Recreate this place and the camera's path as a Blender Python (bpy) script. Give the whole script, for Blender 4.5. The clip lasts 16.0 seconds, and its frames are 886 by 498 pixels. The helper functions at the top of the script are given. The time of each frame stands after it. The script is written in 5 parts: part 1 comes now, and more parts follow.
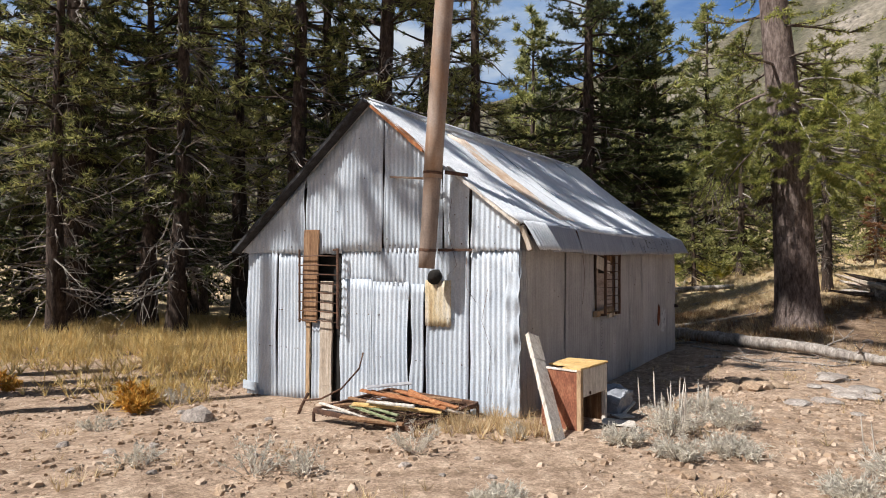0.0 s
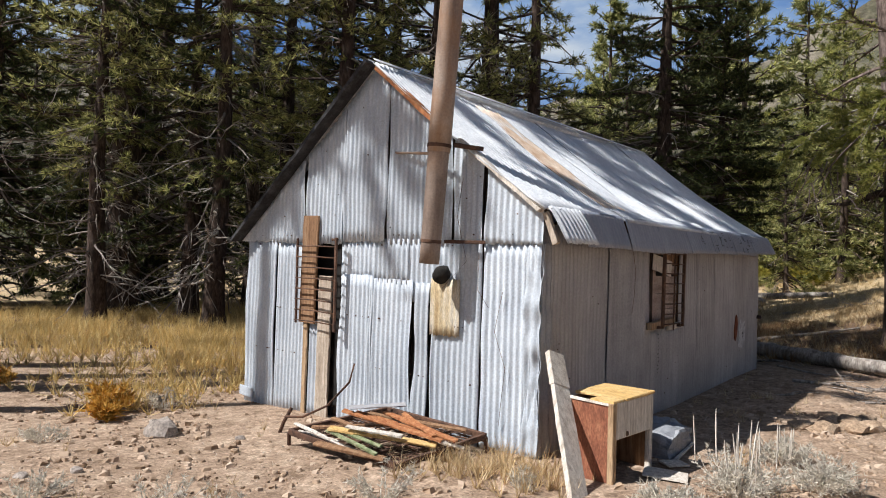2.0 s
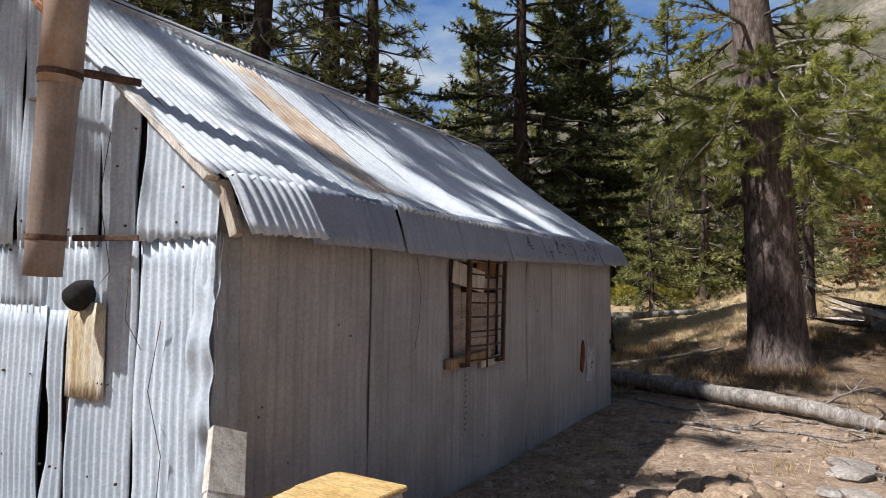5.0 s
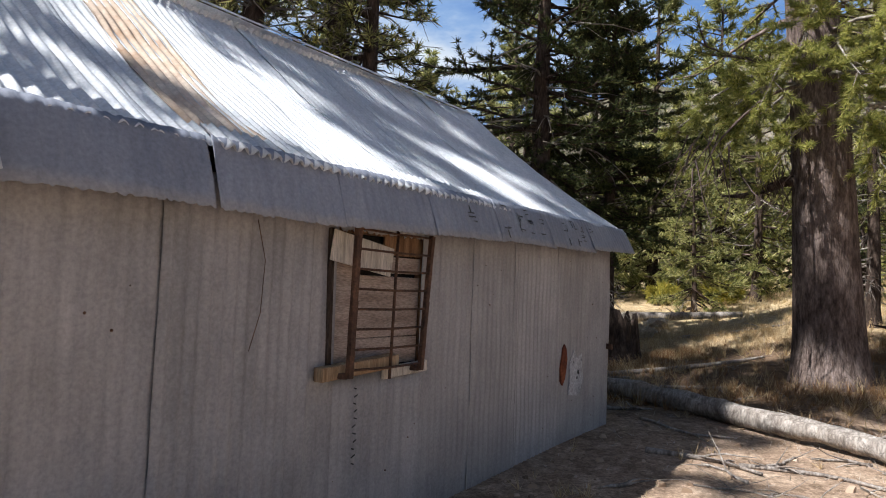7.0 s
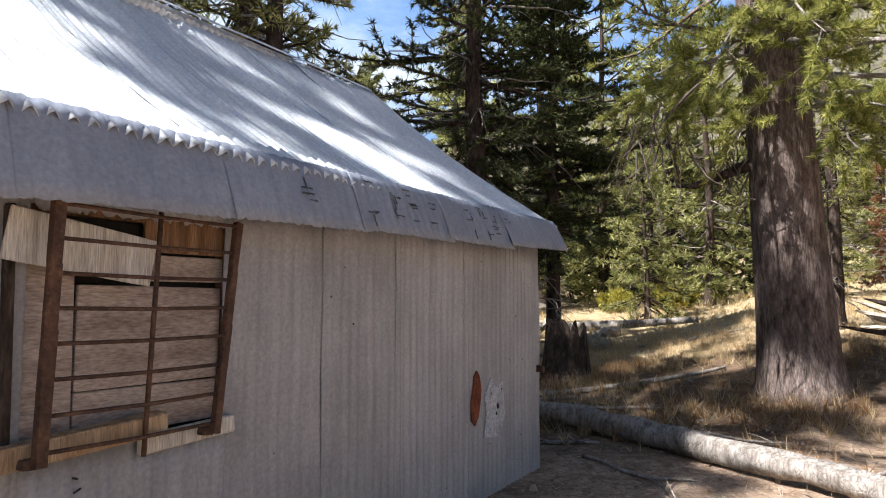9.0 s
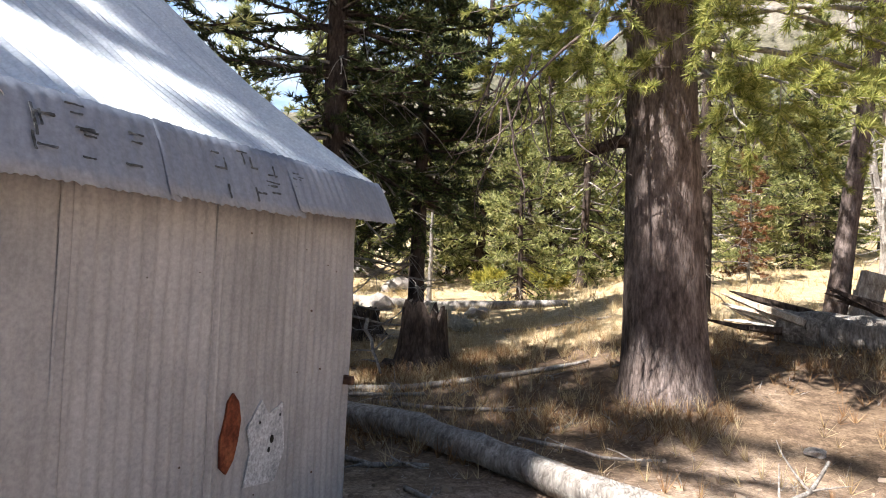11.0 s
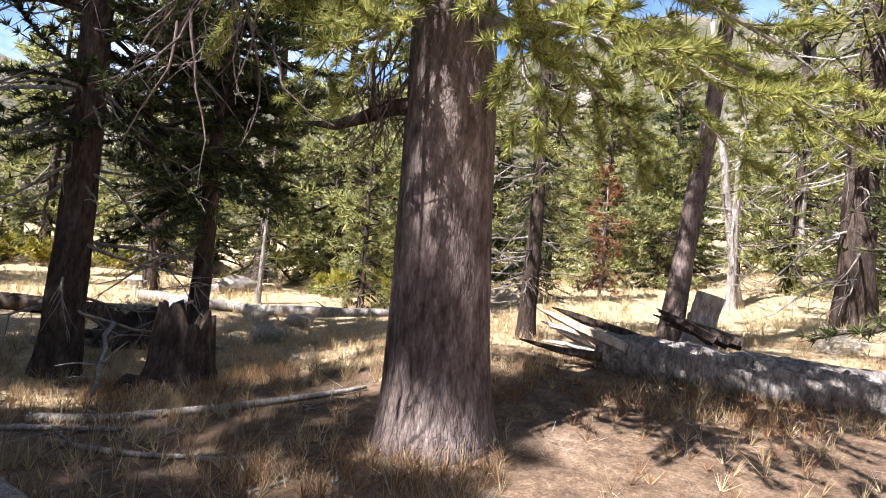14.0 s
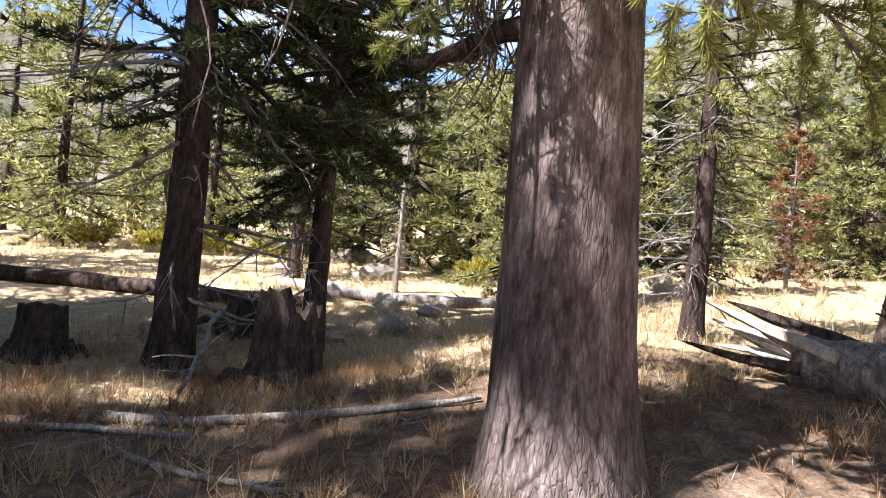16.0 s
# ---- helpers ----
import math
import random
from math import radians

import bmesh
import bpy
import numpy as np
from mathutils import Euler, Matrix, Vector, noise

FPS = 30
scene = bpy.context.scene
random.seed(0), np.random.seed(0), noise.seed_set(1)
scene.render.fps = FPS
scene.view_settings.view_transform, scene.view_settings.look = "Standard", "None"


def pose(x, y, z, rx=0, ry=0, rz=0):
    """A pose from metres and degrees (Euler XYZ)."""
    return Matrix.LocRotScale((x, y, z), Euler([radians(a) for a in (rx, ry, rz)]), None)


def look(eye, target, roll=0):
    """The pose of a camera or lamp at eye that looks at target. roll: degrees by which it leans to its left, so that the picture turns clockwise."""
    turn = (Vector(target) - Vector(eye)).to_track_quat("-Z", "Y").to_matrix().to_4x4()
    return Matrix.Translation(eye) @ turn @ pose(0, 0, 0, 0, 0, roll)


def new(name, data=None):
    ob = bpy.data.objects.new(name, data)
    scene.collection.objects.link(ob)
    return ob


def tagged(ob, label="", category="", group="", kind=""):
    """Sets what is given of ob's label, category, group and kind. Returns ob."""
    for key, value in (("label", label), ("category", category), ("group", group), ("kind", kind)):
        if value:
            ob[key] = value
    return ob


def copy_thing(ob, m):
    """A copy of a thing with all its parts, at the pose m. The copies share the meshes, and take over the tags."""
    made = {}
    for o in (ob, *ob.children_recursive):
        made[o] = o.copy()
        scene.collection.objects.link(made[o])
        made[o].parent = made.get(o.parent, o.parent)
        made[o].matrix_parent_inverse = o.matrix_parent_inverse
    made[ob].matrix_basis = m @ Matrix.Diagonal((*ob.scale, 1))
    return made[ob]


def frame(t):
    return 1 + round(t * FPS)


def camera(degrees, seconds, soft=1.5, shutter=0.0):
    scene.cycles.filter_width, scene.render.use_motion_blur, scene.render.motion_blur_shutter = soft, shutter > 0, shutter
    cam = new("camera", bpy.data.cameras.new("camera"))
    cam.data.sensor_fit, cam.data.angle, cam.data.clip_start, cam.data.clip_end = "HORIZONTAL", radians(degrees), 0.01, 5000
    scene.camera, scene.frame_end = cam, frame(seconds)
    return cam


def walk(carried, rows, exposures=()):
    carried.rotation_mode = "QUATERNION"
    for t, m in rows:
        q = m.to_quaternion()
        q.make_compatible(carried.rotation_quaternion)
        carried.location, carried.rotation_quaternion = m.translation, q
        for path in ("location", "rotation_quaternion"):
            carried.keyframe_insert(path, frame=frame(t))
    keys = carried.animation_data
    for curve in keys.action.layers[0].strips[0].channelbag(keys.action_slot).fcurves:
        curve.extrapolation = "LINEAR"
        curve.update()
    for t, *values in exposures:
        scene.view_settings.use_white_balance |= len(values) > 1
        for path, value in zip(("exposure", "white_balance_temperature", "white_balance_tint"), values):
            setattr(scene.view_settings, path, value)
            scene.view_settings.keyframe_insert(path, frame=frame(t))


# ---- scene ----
cam = camera(68.7, 16.0, soft=1.0)
PATH = [
    (0, (3.195, -6.101, 1.584), (2.067, -4.449, 1.639), 0.2),
    (0.5, (3.121, -5.717, 1.582), (2.007, -4.058, 1.661), 0.1),
    (1, (3.122, -5.252, 1.572), (1.855, -3.706, 1.636), -0.6),
    (1.5, (3.042, -4.923, 1.588), (1.73, -3.415, 1.603), 0.5),
    (2, (2.92, -4.568, 1.59), (1.601, -3.065, 1.629), 1.7),
    (2.5, (2.895, -4.122, 1.558), (1.568, -2.625, 1.587), 1.1),
    (3, (2.728, -3.653, 1.521), (1.616, -1.991, 1.532), 2.0),
    (3.5, (2.662, -3.234, 1.509), (1.62, -1.528, 1.528), 2.8),
    (4, (2.71, -2.854, 1.493), (1.645, -1.162, 1.456), 2.0),
    (4.5, (2.636, -2.463, 1.494), (1.574, -0.768, 1.522), 2.6),
    (5, (2.535, -2.066, 1.521), (1.486, -0.367, 1.646), 0.6),
    (5.2, (2.561, -1.905, 1.471), (1.521, -0.201, 1.6), -0.9),
    (7.3, (2.574, -0.153, 1.475), (1.381, 1.449, 1.57), 2.3),
    (7.5, (2.516, -0.047, 1.471), (1.335, 1.564, 1.556), 1.7),
    (8, (2.307, 0.435, 1.463), (1.249, 2.13, 1.536), 0.3),
    (8.5, (2.267, 0.797, 1.447), (1.216, 2.492, 1.597), -0.6),
    (8.7, (2.251, 0.958, 1.451), (1.175, 2.637, 1.604), 0.1),
    (10.8, (2.05, 2.434, 1.544), (1.101, 4.194, 1.585), 3.0),
    (11, (2.039, 2.635, 1.567), (1.269, 4.479, 1.637), 2.5),
    (11.5, (2.164, 3.033, 1.534), (1.682, 4.967, 1.692), 1.1),
    (12, (2.276, 3.481, 1.549), (1.942, 5.446, 1.708), 4.3),
    (12.5, (2.437, 3.823, 1.546), (2.3, 5.81, 1.728), 6.1),
    (13, (2.67, 4.009, 1.554), (2.644, 6.003, 1.711), 5.5),
    (13.5, (2.827, 4.378, 1.598), (2.448, 6.338, 1.711), 5.3),
    (14, (2.839, 4.804, 1.614), (2.369, 6.744, 1.726), 5.4),
    (14.5, (2.878, 5.159, 1.616), (2.373, 7.087, 1.782), 3.4),
    (15, (2.868, 5.598, 1.605), (2.068, 7.428, 1.708), 4.5),
    (15.5, (2.8, 5.886, 1.579), (1.955, 7.697, 1.641), 5.2),
    (16, (2.694, 6.262, 1.598), (1.78, 8.04, 1.634), 5.5),
]
walk(cam, [(t, look(eye, target, roll)) for t, eye, target, roll in PATH],
     [(0.0, 0.43, 6500, 10), (5.0, 0.33, 6200, 10), (7.5, 0.86, 6300, 10), (8.7, 1.12, 6300, 10), (10.8, 1.55, 6350, 9), (12.0, 1.55, 6300, 14), (14.0, 1.58, 6150, 15), (16.0, 1.75, 6050, 16)])

# ---- light ----
SUN_WAY = Vector((0.48, 0.71, -1.0)).normalized()
world = bpy.data.worlds.new("sky")
scene.world = world
world.use_nodes = True
wn = world.node_tree.nodes
sky = wn.new("ShaderNodeTexSky")
sky.sky_type, sky.sun_disc = "NISHITA", False
sky.sun_elevation = math.asin(-SUN_WAY.z)
sky.sun_rotation = math.atan2(-SUN_WAY.x, -SUN_WAY.y)
sky.altitude, sky.air_density, sky.dust_density = 1500, 1.0, 2.5
world.node_tree.links.new(sky.outputs[0], wn["Background"].inputs[0])
wn["Background"].inputs[1].default_value = 0.045
sun = new("sun", bpy.data.lights.new("sun", "SUN"))
sun.data.energy, sun.data.angle, sun.data.color = 5.0, radians(0.5), (1.0, 0.965, 0.93)
sun.matrix_world = look((0, 0, 30), Vector((0, 0, 30)) + SUN_WAY)


# ---- materials ----
def material(name, rough=0.9, metal=0.0, spec=0.3):
    m = bpy.data.materials.new(name)
    m.use_nodes = True
    b = m.node_tree.nodes["Principled BSDF"]
    b.inputs["Roughness"].default_value = rough
    b.inputs["Metallic"].default_value = metal
    b.inputs["Specular IOR Level"].default_value = spec
    return m, m.node_tree.nodes, m.node_tree.links, b


def coords(nt, ln, scale=(1, 1, 1)):
    c, mp = nt.new("ShaderNodeTexCoord"), nt.new("ShaderNodeMapping")
    mp.inputs["Scale"].default_value = scale
    ln.new(c.outputs["Object"], mp.inputs["Vector"])
    return mp.outputs[0]


def noisy(nt, ln, vec, scale, detail=5.0, rough=0.6):
    n = nt.new("ShaderNodeTexNoise")
    n.inputs["Scale"].default_value, n.inputs["Detail"].default_value, n.inputs["Roughness"].default_value = scale, detail, rough
    ln.new(vec, n.inputs["Vector"])
    return n.outputs["Fac"]


def ramp(nt, ln, fac, stops):
    r = nt.new("ShaderNodeValToRGB")
    els = r.color_ramp.elements
    while len(els) < len(stops):
        els.new(0.5)
    for e, (p, c) in zip(els, stops):
        e.position, e.color = p, (*c, 1) if len(c) == 3 else c
    ln.new(fac, r.inputs[0])
    return r.outputs[0]


def blend(nt, ln, fac, a, b, kind="MIX"):
    m = nt.new("ShaderNodeMix")
    m.data_type, m.blend_type = "RGBA", kind
    for sock, v in ((m.inputs[0], fac), (m.inputs[6], a), (m.inputs[7], b)):
        if isinstance(v, (int, float)):
            sock.default_value = v
        elif isinstance(v, tuple):
            sock.default_value = (*v, 1)
        else:
            ln.new(v, sock)
    return m.outputs[2]


def bump(nt, ln, b, height, strength=0.5, dist=0.01):
    n = nt.new("ShaderNodeBump")
    n.inputs["Strength"].default_value, n.inputs["Distance"].default_value = strength, dist
    ln.new(height, n.inputs["Height"])
    ln.new(n.outputs[0], b.inputs["Normal"])


def mottled(name, dark, mid, light, scale=4.0, stretch=(1, 1, 1), rough=0.9, metal=0.0, fine=40.0, relief=0.4, dist=0.01, vary=0.0, spec=0.3):
    """A surface of three tones at two scales with fine relief."""
    m, nt, ln, b = material(name, rough, metal, spec)
    v = coords(nt, ln, stretch)
    big, small = noisy(nt, ln, v, scale), noisy(nt, ln, v, fine, 4.0)
    c1 = ramp(nt, ln, big, [(0.3, dark), (0.5, mid), (0.7, light)])
    g = ramp(nt, ln, small, [(0.3, (0.55, 0.55, 0.55)), (0.7, (1.25, 1.25, 1.25))])
    c = blend(nt, ln, 1.0, c1, g, "MULTIPLY")
    if vary:
        o = nt.new("ShaderNodeObjectInfo")
        r = ramp(nt, ln, o.outputs["Random"], [(0.0, (1 - vary,) * 3), (1.0, (1 + vary,) * 3)])
        c = blend(nt, ln, 1.0, c, r, "MULTIPLY")
    ln.new(c, b.inputs["Base Color"])
    bump(nt, ln, b, small, relief, dist)
    return m


def sheet_metal(name, light, dark, rust=0.15, rough=0.55, metal=0.0, vary=0.12, tar=False):
    """Weathered galvanised iron: spangle, run marks down the sheet and rust blooms."""
    m, nt, ln, b = material(name, rough, metal, 0.5)
    v = coords(nt, ln)
    vs = coords(nt, ln, (14, 14, 0.9))
    runs, patch, grain = noisy(nt, ln, vs, 1.0, 6), noisy(nt, ln, v, 2.2, 6), noisy(nt, ln, v, 55, 3)
    c = ramp(nt, ln, runs, [(0.3, dark), (0.62, light)])
    c = blend(nt, ln, 0.5, c, ramp(nt, ln, patch, [(0.35, dark), (0.65, light)]))
    c = blend(nt, ln, 1.0, c, ramp(nt, ln, grain, [(0.3, (0.8,) * 3), (0.7, (1.1,) * 3)]), "MULTIPLY")
    o = nt.new("ShaderNodeObjectInfo")
    c = blend(nt, ln, 1.0, c, ramp(nt, ln, o.outputs["Random"], [(0, (1 - vary,) * 3), (1, (1 + vary,) * 3)]), "MULTIPLY")
    rn = noisy(nt, ln, coords(nt, ln, (1.0, 1.0, 0.5)), 1.7, 8, 0.7)
    c = blend(nt, ln, ramp(nt, ln, rn, [(0.74 - rust, (0, 0, 0)), (0.84 - rust * 0.5, (0.85,) * 3)]), c, (0.30, 0.15, 0.06))
    ln.new(c, b.inputs["Base Color"])
    bump(nt, ln, b, patch, 0.25, 0.02)
    return m


def foliage(name, dark, light, tip, translucent=0.25):
    m, nt, ln, b = material(name, 0.75, 0, 0.25)
    g = nt.new("ShaderNodeNewGeometry")
    c = ramp(nt, ln, g.outputs["Random Per Island"], [(0.0, dark), (0.6, light), (1.0, tip)])
    big = noisy(nt, ln, coords(nt, ln), 0.7, 2)
    c = blend(nt, ln, 1.0, c, ramp(nt, ln, big, [(0.3, (0.7,) * 3), (0.7, (1.25,) * 3)]), "MULTIPLY")
    ln.new(c, b.inputs["Base Color"])
    t, mx = nt.new("ShaderNodeBsdfTranslucent"), nt.new("ShaderNodeMixShader")
    mx.inputs[0].default_value = translucent
    ln.new(c, t.inputs[0])
    ln.new(b.outputs[0], mx.inputs[1])
    ln.new(t.outputs[0], mx.inputs[2])
    ln.new(mx.outputs[0], nt["Material Output"].inputs[0])
    return m


def bark_material(name, dark, mid, light):
    m, nt, ln, b = material(name, 0.95, 0, 0.15)
    v = coords(nt, ln, (13, 13, 4.0))
    f1, f2 = noisy(nt, ln, v, 1.0, 6, 0.65), noisy(nt, ln, coords(nt, ln, (40, 40, 12)), 1.0, 4)
    big = noisy(nt, ln, coords(nt, ln), 0.9, 3)
    c = ramp(nt, ln, f1, [(0.32, dark), (0.5, mid), (0.68, light)])
    c = blend(nt, ln, 1.0, c, ramp(nt, ln, f2, [(0.3, (0.6,) * 3), (0.7, (1.2,) * 3)]), "MULTIPLY")
    c = blend(nt, ln, 1.0, c, ramp(nt, ln, big, [(0.3, (0.8, 0.78, 0.78)), (0.7, (1.2, 1.2, 1.2))]), "MULTIPLY")
    vo = nt.new("ShaderNodeTexVoronoi")
    vo.feature = "DISTANCE_TO_EDGE"
    vo.inputs["Scale"].default_value = 1.0
    warp = nt.new("ShaderNodeVectorMath")
    warp.operation = "MULTIPLY_ADD"
    warp.inputs[1].default_value = (1, 1, 1)
    ln.new(coords(nt, ln, (34, 34, 8)), warp.inputs[0])
    nz = nt.new("ShaderNodeTexNoise")
    nz.inputs["Scale"].default_value = 3.0
    ln.new(coords(nt, ln, (4, 4, 2)), nz.inputs["Vector"])
    ln.new(nz.outputs["Color"], warp.inputs[2])
    ln.new(warp.outputs[0], vo.inputs["Vector"])
    crack = ramp(nt, ln, vo.outputs["Distance"], [(0.0, (0.38,) * 3), (0.16, (1.0,) * 3)])
    c = blend(nt, ln, 0.3, c, crack, "MULTIPLY")
    ln.new(c, b.inputs["Base Color"])
    bump(nt, ln, b, blend(nt, ln, 0.3, f1, crack), 0.9, 0.03)
    return m


def ground_material():
    """Dry tan dirt with gravel, needle litter and straw by patches."""
    m, nt, ln, b = material("dry_ground", 0.95, 0, 0.1)
    v = coords(nt, ln)
    patch, clod, grit = noisy(nt, ln, v, 0.35, 5), noisy(nt, ln, v, 3.5, 6, 0.7), noisy(nt, ln, v, 45, 4, 0.7)
    c = ramp(nt, ln, clod, [(0.3, (0.22, 0.152, 0.102)), (0.5, (0.40, 0.288, 0.205)), (0.72, (0.57, 0.44, 0.325))])
    straw = ramp(nt, ln, clod, [(0.3, (0.36, 0.26, 0.14)), (0.7, (0.64, 0.50, 0.31))])
    # Needle duff, set darker to carry shade under the pines as well.
    shaded_duff = ramp(nt, ln, clod, [(0.3, (0.10, 0.065, 0.045)), (0.7, (0.30, 0.205, 0.13))])
    sep = nt.new("ShaderNodeSeparateXYZ")
    ln.new(v, sep.inputs[0])
    xa = nt.new("ShaderNodeMath")
    xa.operation = "MULTIPLY_ADD"
    xa.inputs[1].default_value, xa.inputs[2].default_value = -0.035, -0.35
    ln.new(sep.outputs[0], xa.inputs[0])
    ya = nt.new("ShaderNodeMath")
    ya.operation = "MULTIPLY_ADD"
    ya.inputs[1].default_value = 0.065
    ln.new(sep.outputs[1], ya.inputs[0])
    ln.new(xa.outputs[0], ya.inputs[2])
    yb = nt.new("ShaderNodeMath")
    yb.operation = "ADD"
    ln.new(ya.outputs[0], yb.inputs[0])
    ln.new(patch, yb.inputs[1])
    # The x and y mask keeps this dark tone off the sunlit dirt.
    c = blend(nt, ln, ramp(nt, ln, yb.outputs[0], [(0.5, (0, 0, 0)), (0.68, (1, 1, 1))]), c, shaded_duff)
    c = blend(nt, ln, ramp(nt, ln, yb.outputs[0], [(0.92, (0, 0, 0)), (1.0, (1, 1, 1))]), c, straw)
    c = blend(nt, ln, 1.0, c, ramp(nt, ln, grit, [(0.3, (0.6,) * 3), (0.7, (1.3,) * 3)]), "MULTIPLY")
    for sc, lo, hi in ((17.0, 0.55, 1.45), (41.0, 0.6, 1.4)):
        vo = nt.new("ShaderNodeTexVoronoi")
        vo.inputs["Scale"].default_value = sc
        ln.new(v, vo.inputs["Vector"])
        bw = nt.new("ShaderNodeRGBToBW")
        ln.new(vo.outputs["Color"], bw.inputs[0])
        c = blend(nt, ln, 0.4, c, ramp(nt, ln, bw.outputs[0], [(0.2, (lo, lo * 0.97, lo * 0.95)), (0.55, (1.0,) * 3), (0.85, (hi, hi * 1.02, hi * 1.05))]), "MULTIPLY")
    ln.new(c, b.inputs["Base Color"])
    h = blend(nt, ln, 0.4, clod, grit)
    bump(nt, ln, b, h, 0.9, 0.05)
    return m


GROUND = ground_material()
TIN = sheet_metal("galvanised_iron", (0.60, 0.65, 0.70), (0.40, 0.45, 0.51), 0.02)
# Grey iron set darker; the side wall's shade is partly in this colour.
TIN_GREY = sheet_metal("shade_grey_iron", (0.43, 0.42, 0.43), (0.25, 0.245, 0.255), 0.0, vary=0.10)
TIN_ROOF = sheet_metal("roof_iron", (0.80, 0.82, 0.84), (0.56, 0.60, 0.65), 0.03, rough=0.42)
TIN_ROOF_RUST = sheet_metal("rust_streaked_roof_iron", (0.78, 0.70, 0.60), (0.58, 0.47, 0.36), 0.32, rough=0.5)
RED_RUST = mottled("red_rust", (0.10, 0.025, 0.012), (0.20, 0.055, 0.025), (0.30, 0.11, 0.05), 9, fine=50)
TAR_FADED = mottled("faded_tar", (0.04, 0.042, 0.045), (0.09, 0.095, 0.1), (0.17, 0.18, 0.19), 25, fine=60)
# Black of the drip marks; on the left fascia it paints shade.
TAR_SHADE = mottled("tar_smear", (0.018, 0.018, 0.019), (0.035, 0.035, 0.037), (0.07, 0.07, 0.075), 12, fine=60)
# Shade is put into this blue-grey, for the unlit run of the eave.
TIN_EAVE_SHADE = sheet_metal("shaded_eave_iron", (0.30, 0.325, 0.39), (0.20, 0.22, 0.275), 0.0)
TIN_RUST = sheet_metal("rusty_iron", (0.34, 0.28, 0.22), (0.24, 0.16, 0.11), 0.3)
STAIN = mottled("tan_stained_iron", (0.42, 0.30, 0.16), (0.56, 0.45, 0.28), (0.62, 0.58, 0.50), 3, (4, 4, 0.7))
WOOD = mottled("weathered_grey_wood", (0.26, 0.20, 0.15), (0.45, 0.37, 0.29), (0.62, 0.54, 0.45), 3, (8, 8, 0.6), fine=25)
WOOD_TAN = mottled("tan_wood", (0.28, 0.17, 0.09), (0.47, 0.32, 0.19), (0.60, 0.46, 0.30), 3, (8, 8, 0.6), fine=25)
WOOD_BROWN = mottled("brown_wood", (0.14, 0.075, 0.04), (0.27, 0.15, 0.08), (0.38, 0.24, 0.14), 3, (8, 8, 0.6), fine=25)
WOOD_PALE = mottled("sun_bleached_wood", (0.42, 0.36, 0.30), (0.66, 0.60, 0.52), (0.80, 0.75, 0.68), 3, (9, 9, 0.6), fine=25)
WOOD_ORANGE = mottled("orange_wood", (0.26, 0.09, 0.04), (0.42, 0.17, 0.07), (0.56, 0.29, 0.14), 3, (8, 8, 0.6), fine=25)
WOOD_RED = mottled("red_brown_veneer", (0.20, 0.075, 0.045), (0.30, 0.115, 0.065), (0.40, 0.18, 0.10), 5, (3, 3, 1), fine=30)
PLY_GREY = mottled("weathered_pinkish_plywood", (0.30, 0.23, 0.19), (0.44, 0.35, 0.30), (0.54, 0.45, 0.39), 3, (3, 1, 5), fine=30)
PALE_PAINT = mottled("flaking_pale_paint", (0.36, 0.37, 0.40), (0.52, 0.53, 0.56), (0.66, 0.66, 0.68), 12, fine=60)
TIN_FOIL = sheet_metal("crumpled_iron", (0.44, 0.46, 0.50), (0.20, 0.21, 0.23), 0.0, vary=0.2)
PLYWOOD = mottled("yellow_plywood", (0.50, 0.30, 0.10), (0.66, 0.43, 0.17), (0.72, 0.55, 0.28), 3, (1, 4, 1), fine=30)
RUST = mottled("rusted_steel", (0.05, 0.03, 0.022), (0.11, 0.06, 0.04), (0.19, 0.10, 0.06), 9, rough=0.85, fine=60)
PIPE = sheet_metal("stove_pipe_iron", (0.40, 0.31, 0.25), (0.15, 0.10, 0.075), 0.2, rough=0.6)
# Black of the flue stub; elsewhere it paints the dark of openings.
DARK = mottled("unlit_shade_and_black", (0.012, 0.011, 0.010), (0.02, 0.018, 0.016), (0.03, 0.027, 0.024), 3)
BARK = bark_material("pine_bark", (0.07, 0.05, 0.043), (0.175, 0.134, 0.116), (0.30, 0.24, 0.215))
BARK_DARK = bark_material("dark_bark", (0.035, 0.026, 0.02), (0.085, 0.062, 0.05), (0.16, 0.12, 0.10))
BARK_GREY = bark_material("bleached_deadwood", (0.20, 0.17, 0.145), (0.37, 0.33, 0.29), (0.56, 0.515, 0.465))
BARK_LOG = bark_material("flaking_grey_bark", (0.10, 0.085, 0.075), (0.24, 0.21, 0.185), (0.44, 0.40, 0.36))
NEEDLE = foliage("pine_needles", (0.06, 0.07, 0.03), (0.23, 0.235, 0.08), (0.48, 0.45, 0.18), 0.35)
NEEDLE_DARK = foliage("dark_needles", (0.026, 0.036, 0.014), (0.075, 0.09, 0.032), (0.17, 0.18, 0.06), 0.2)
NEEDLE_RED = foliage("dead_red_needles", (0.14, 0.065, 0.03), (0.25, 0.12, 0.055), (0.38, 0.2, 0.10))
STRAW = foliage("dry_grass_blades", (0.35, 0.235, 0.115), (0.55, 0.41, 0.23), (0.75, 0.62, 0.41), 0.25)
GOLD = foliage("golden_meadow_grass", (0.46, 0.31, 0.11), (0.70, 0.52, 0.21), (0.86, 0.71, 0.39), 0.3)
PALE_STRAW = foliage("bleached_meadow_grass", (0.44, 0.33, 0.17), (0.64, 0.50, 0.28), (0.78, 0.65, 0.42), 0.3)
WEED = foliage("brown_dry_weeds", (0.17, 0.09, 0.045), (0.32, 0.18, 0.085), (0.48, 0.31, 0.16), 0.2)
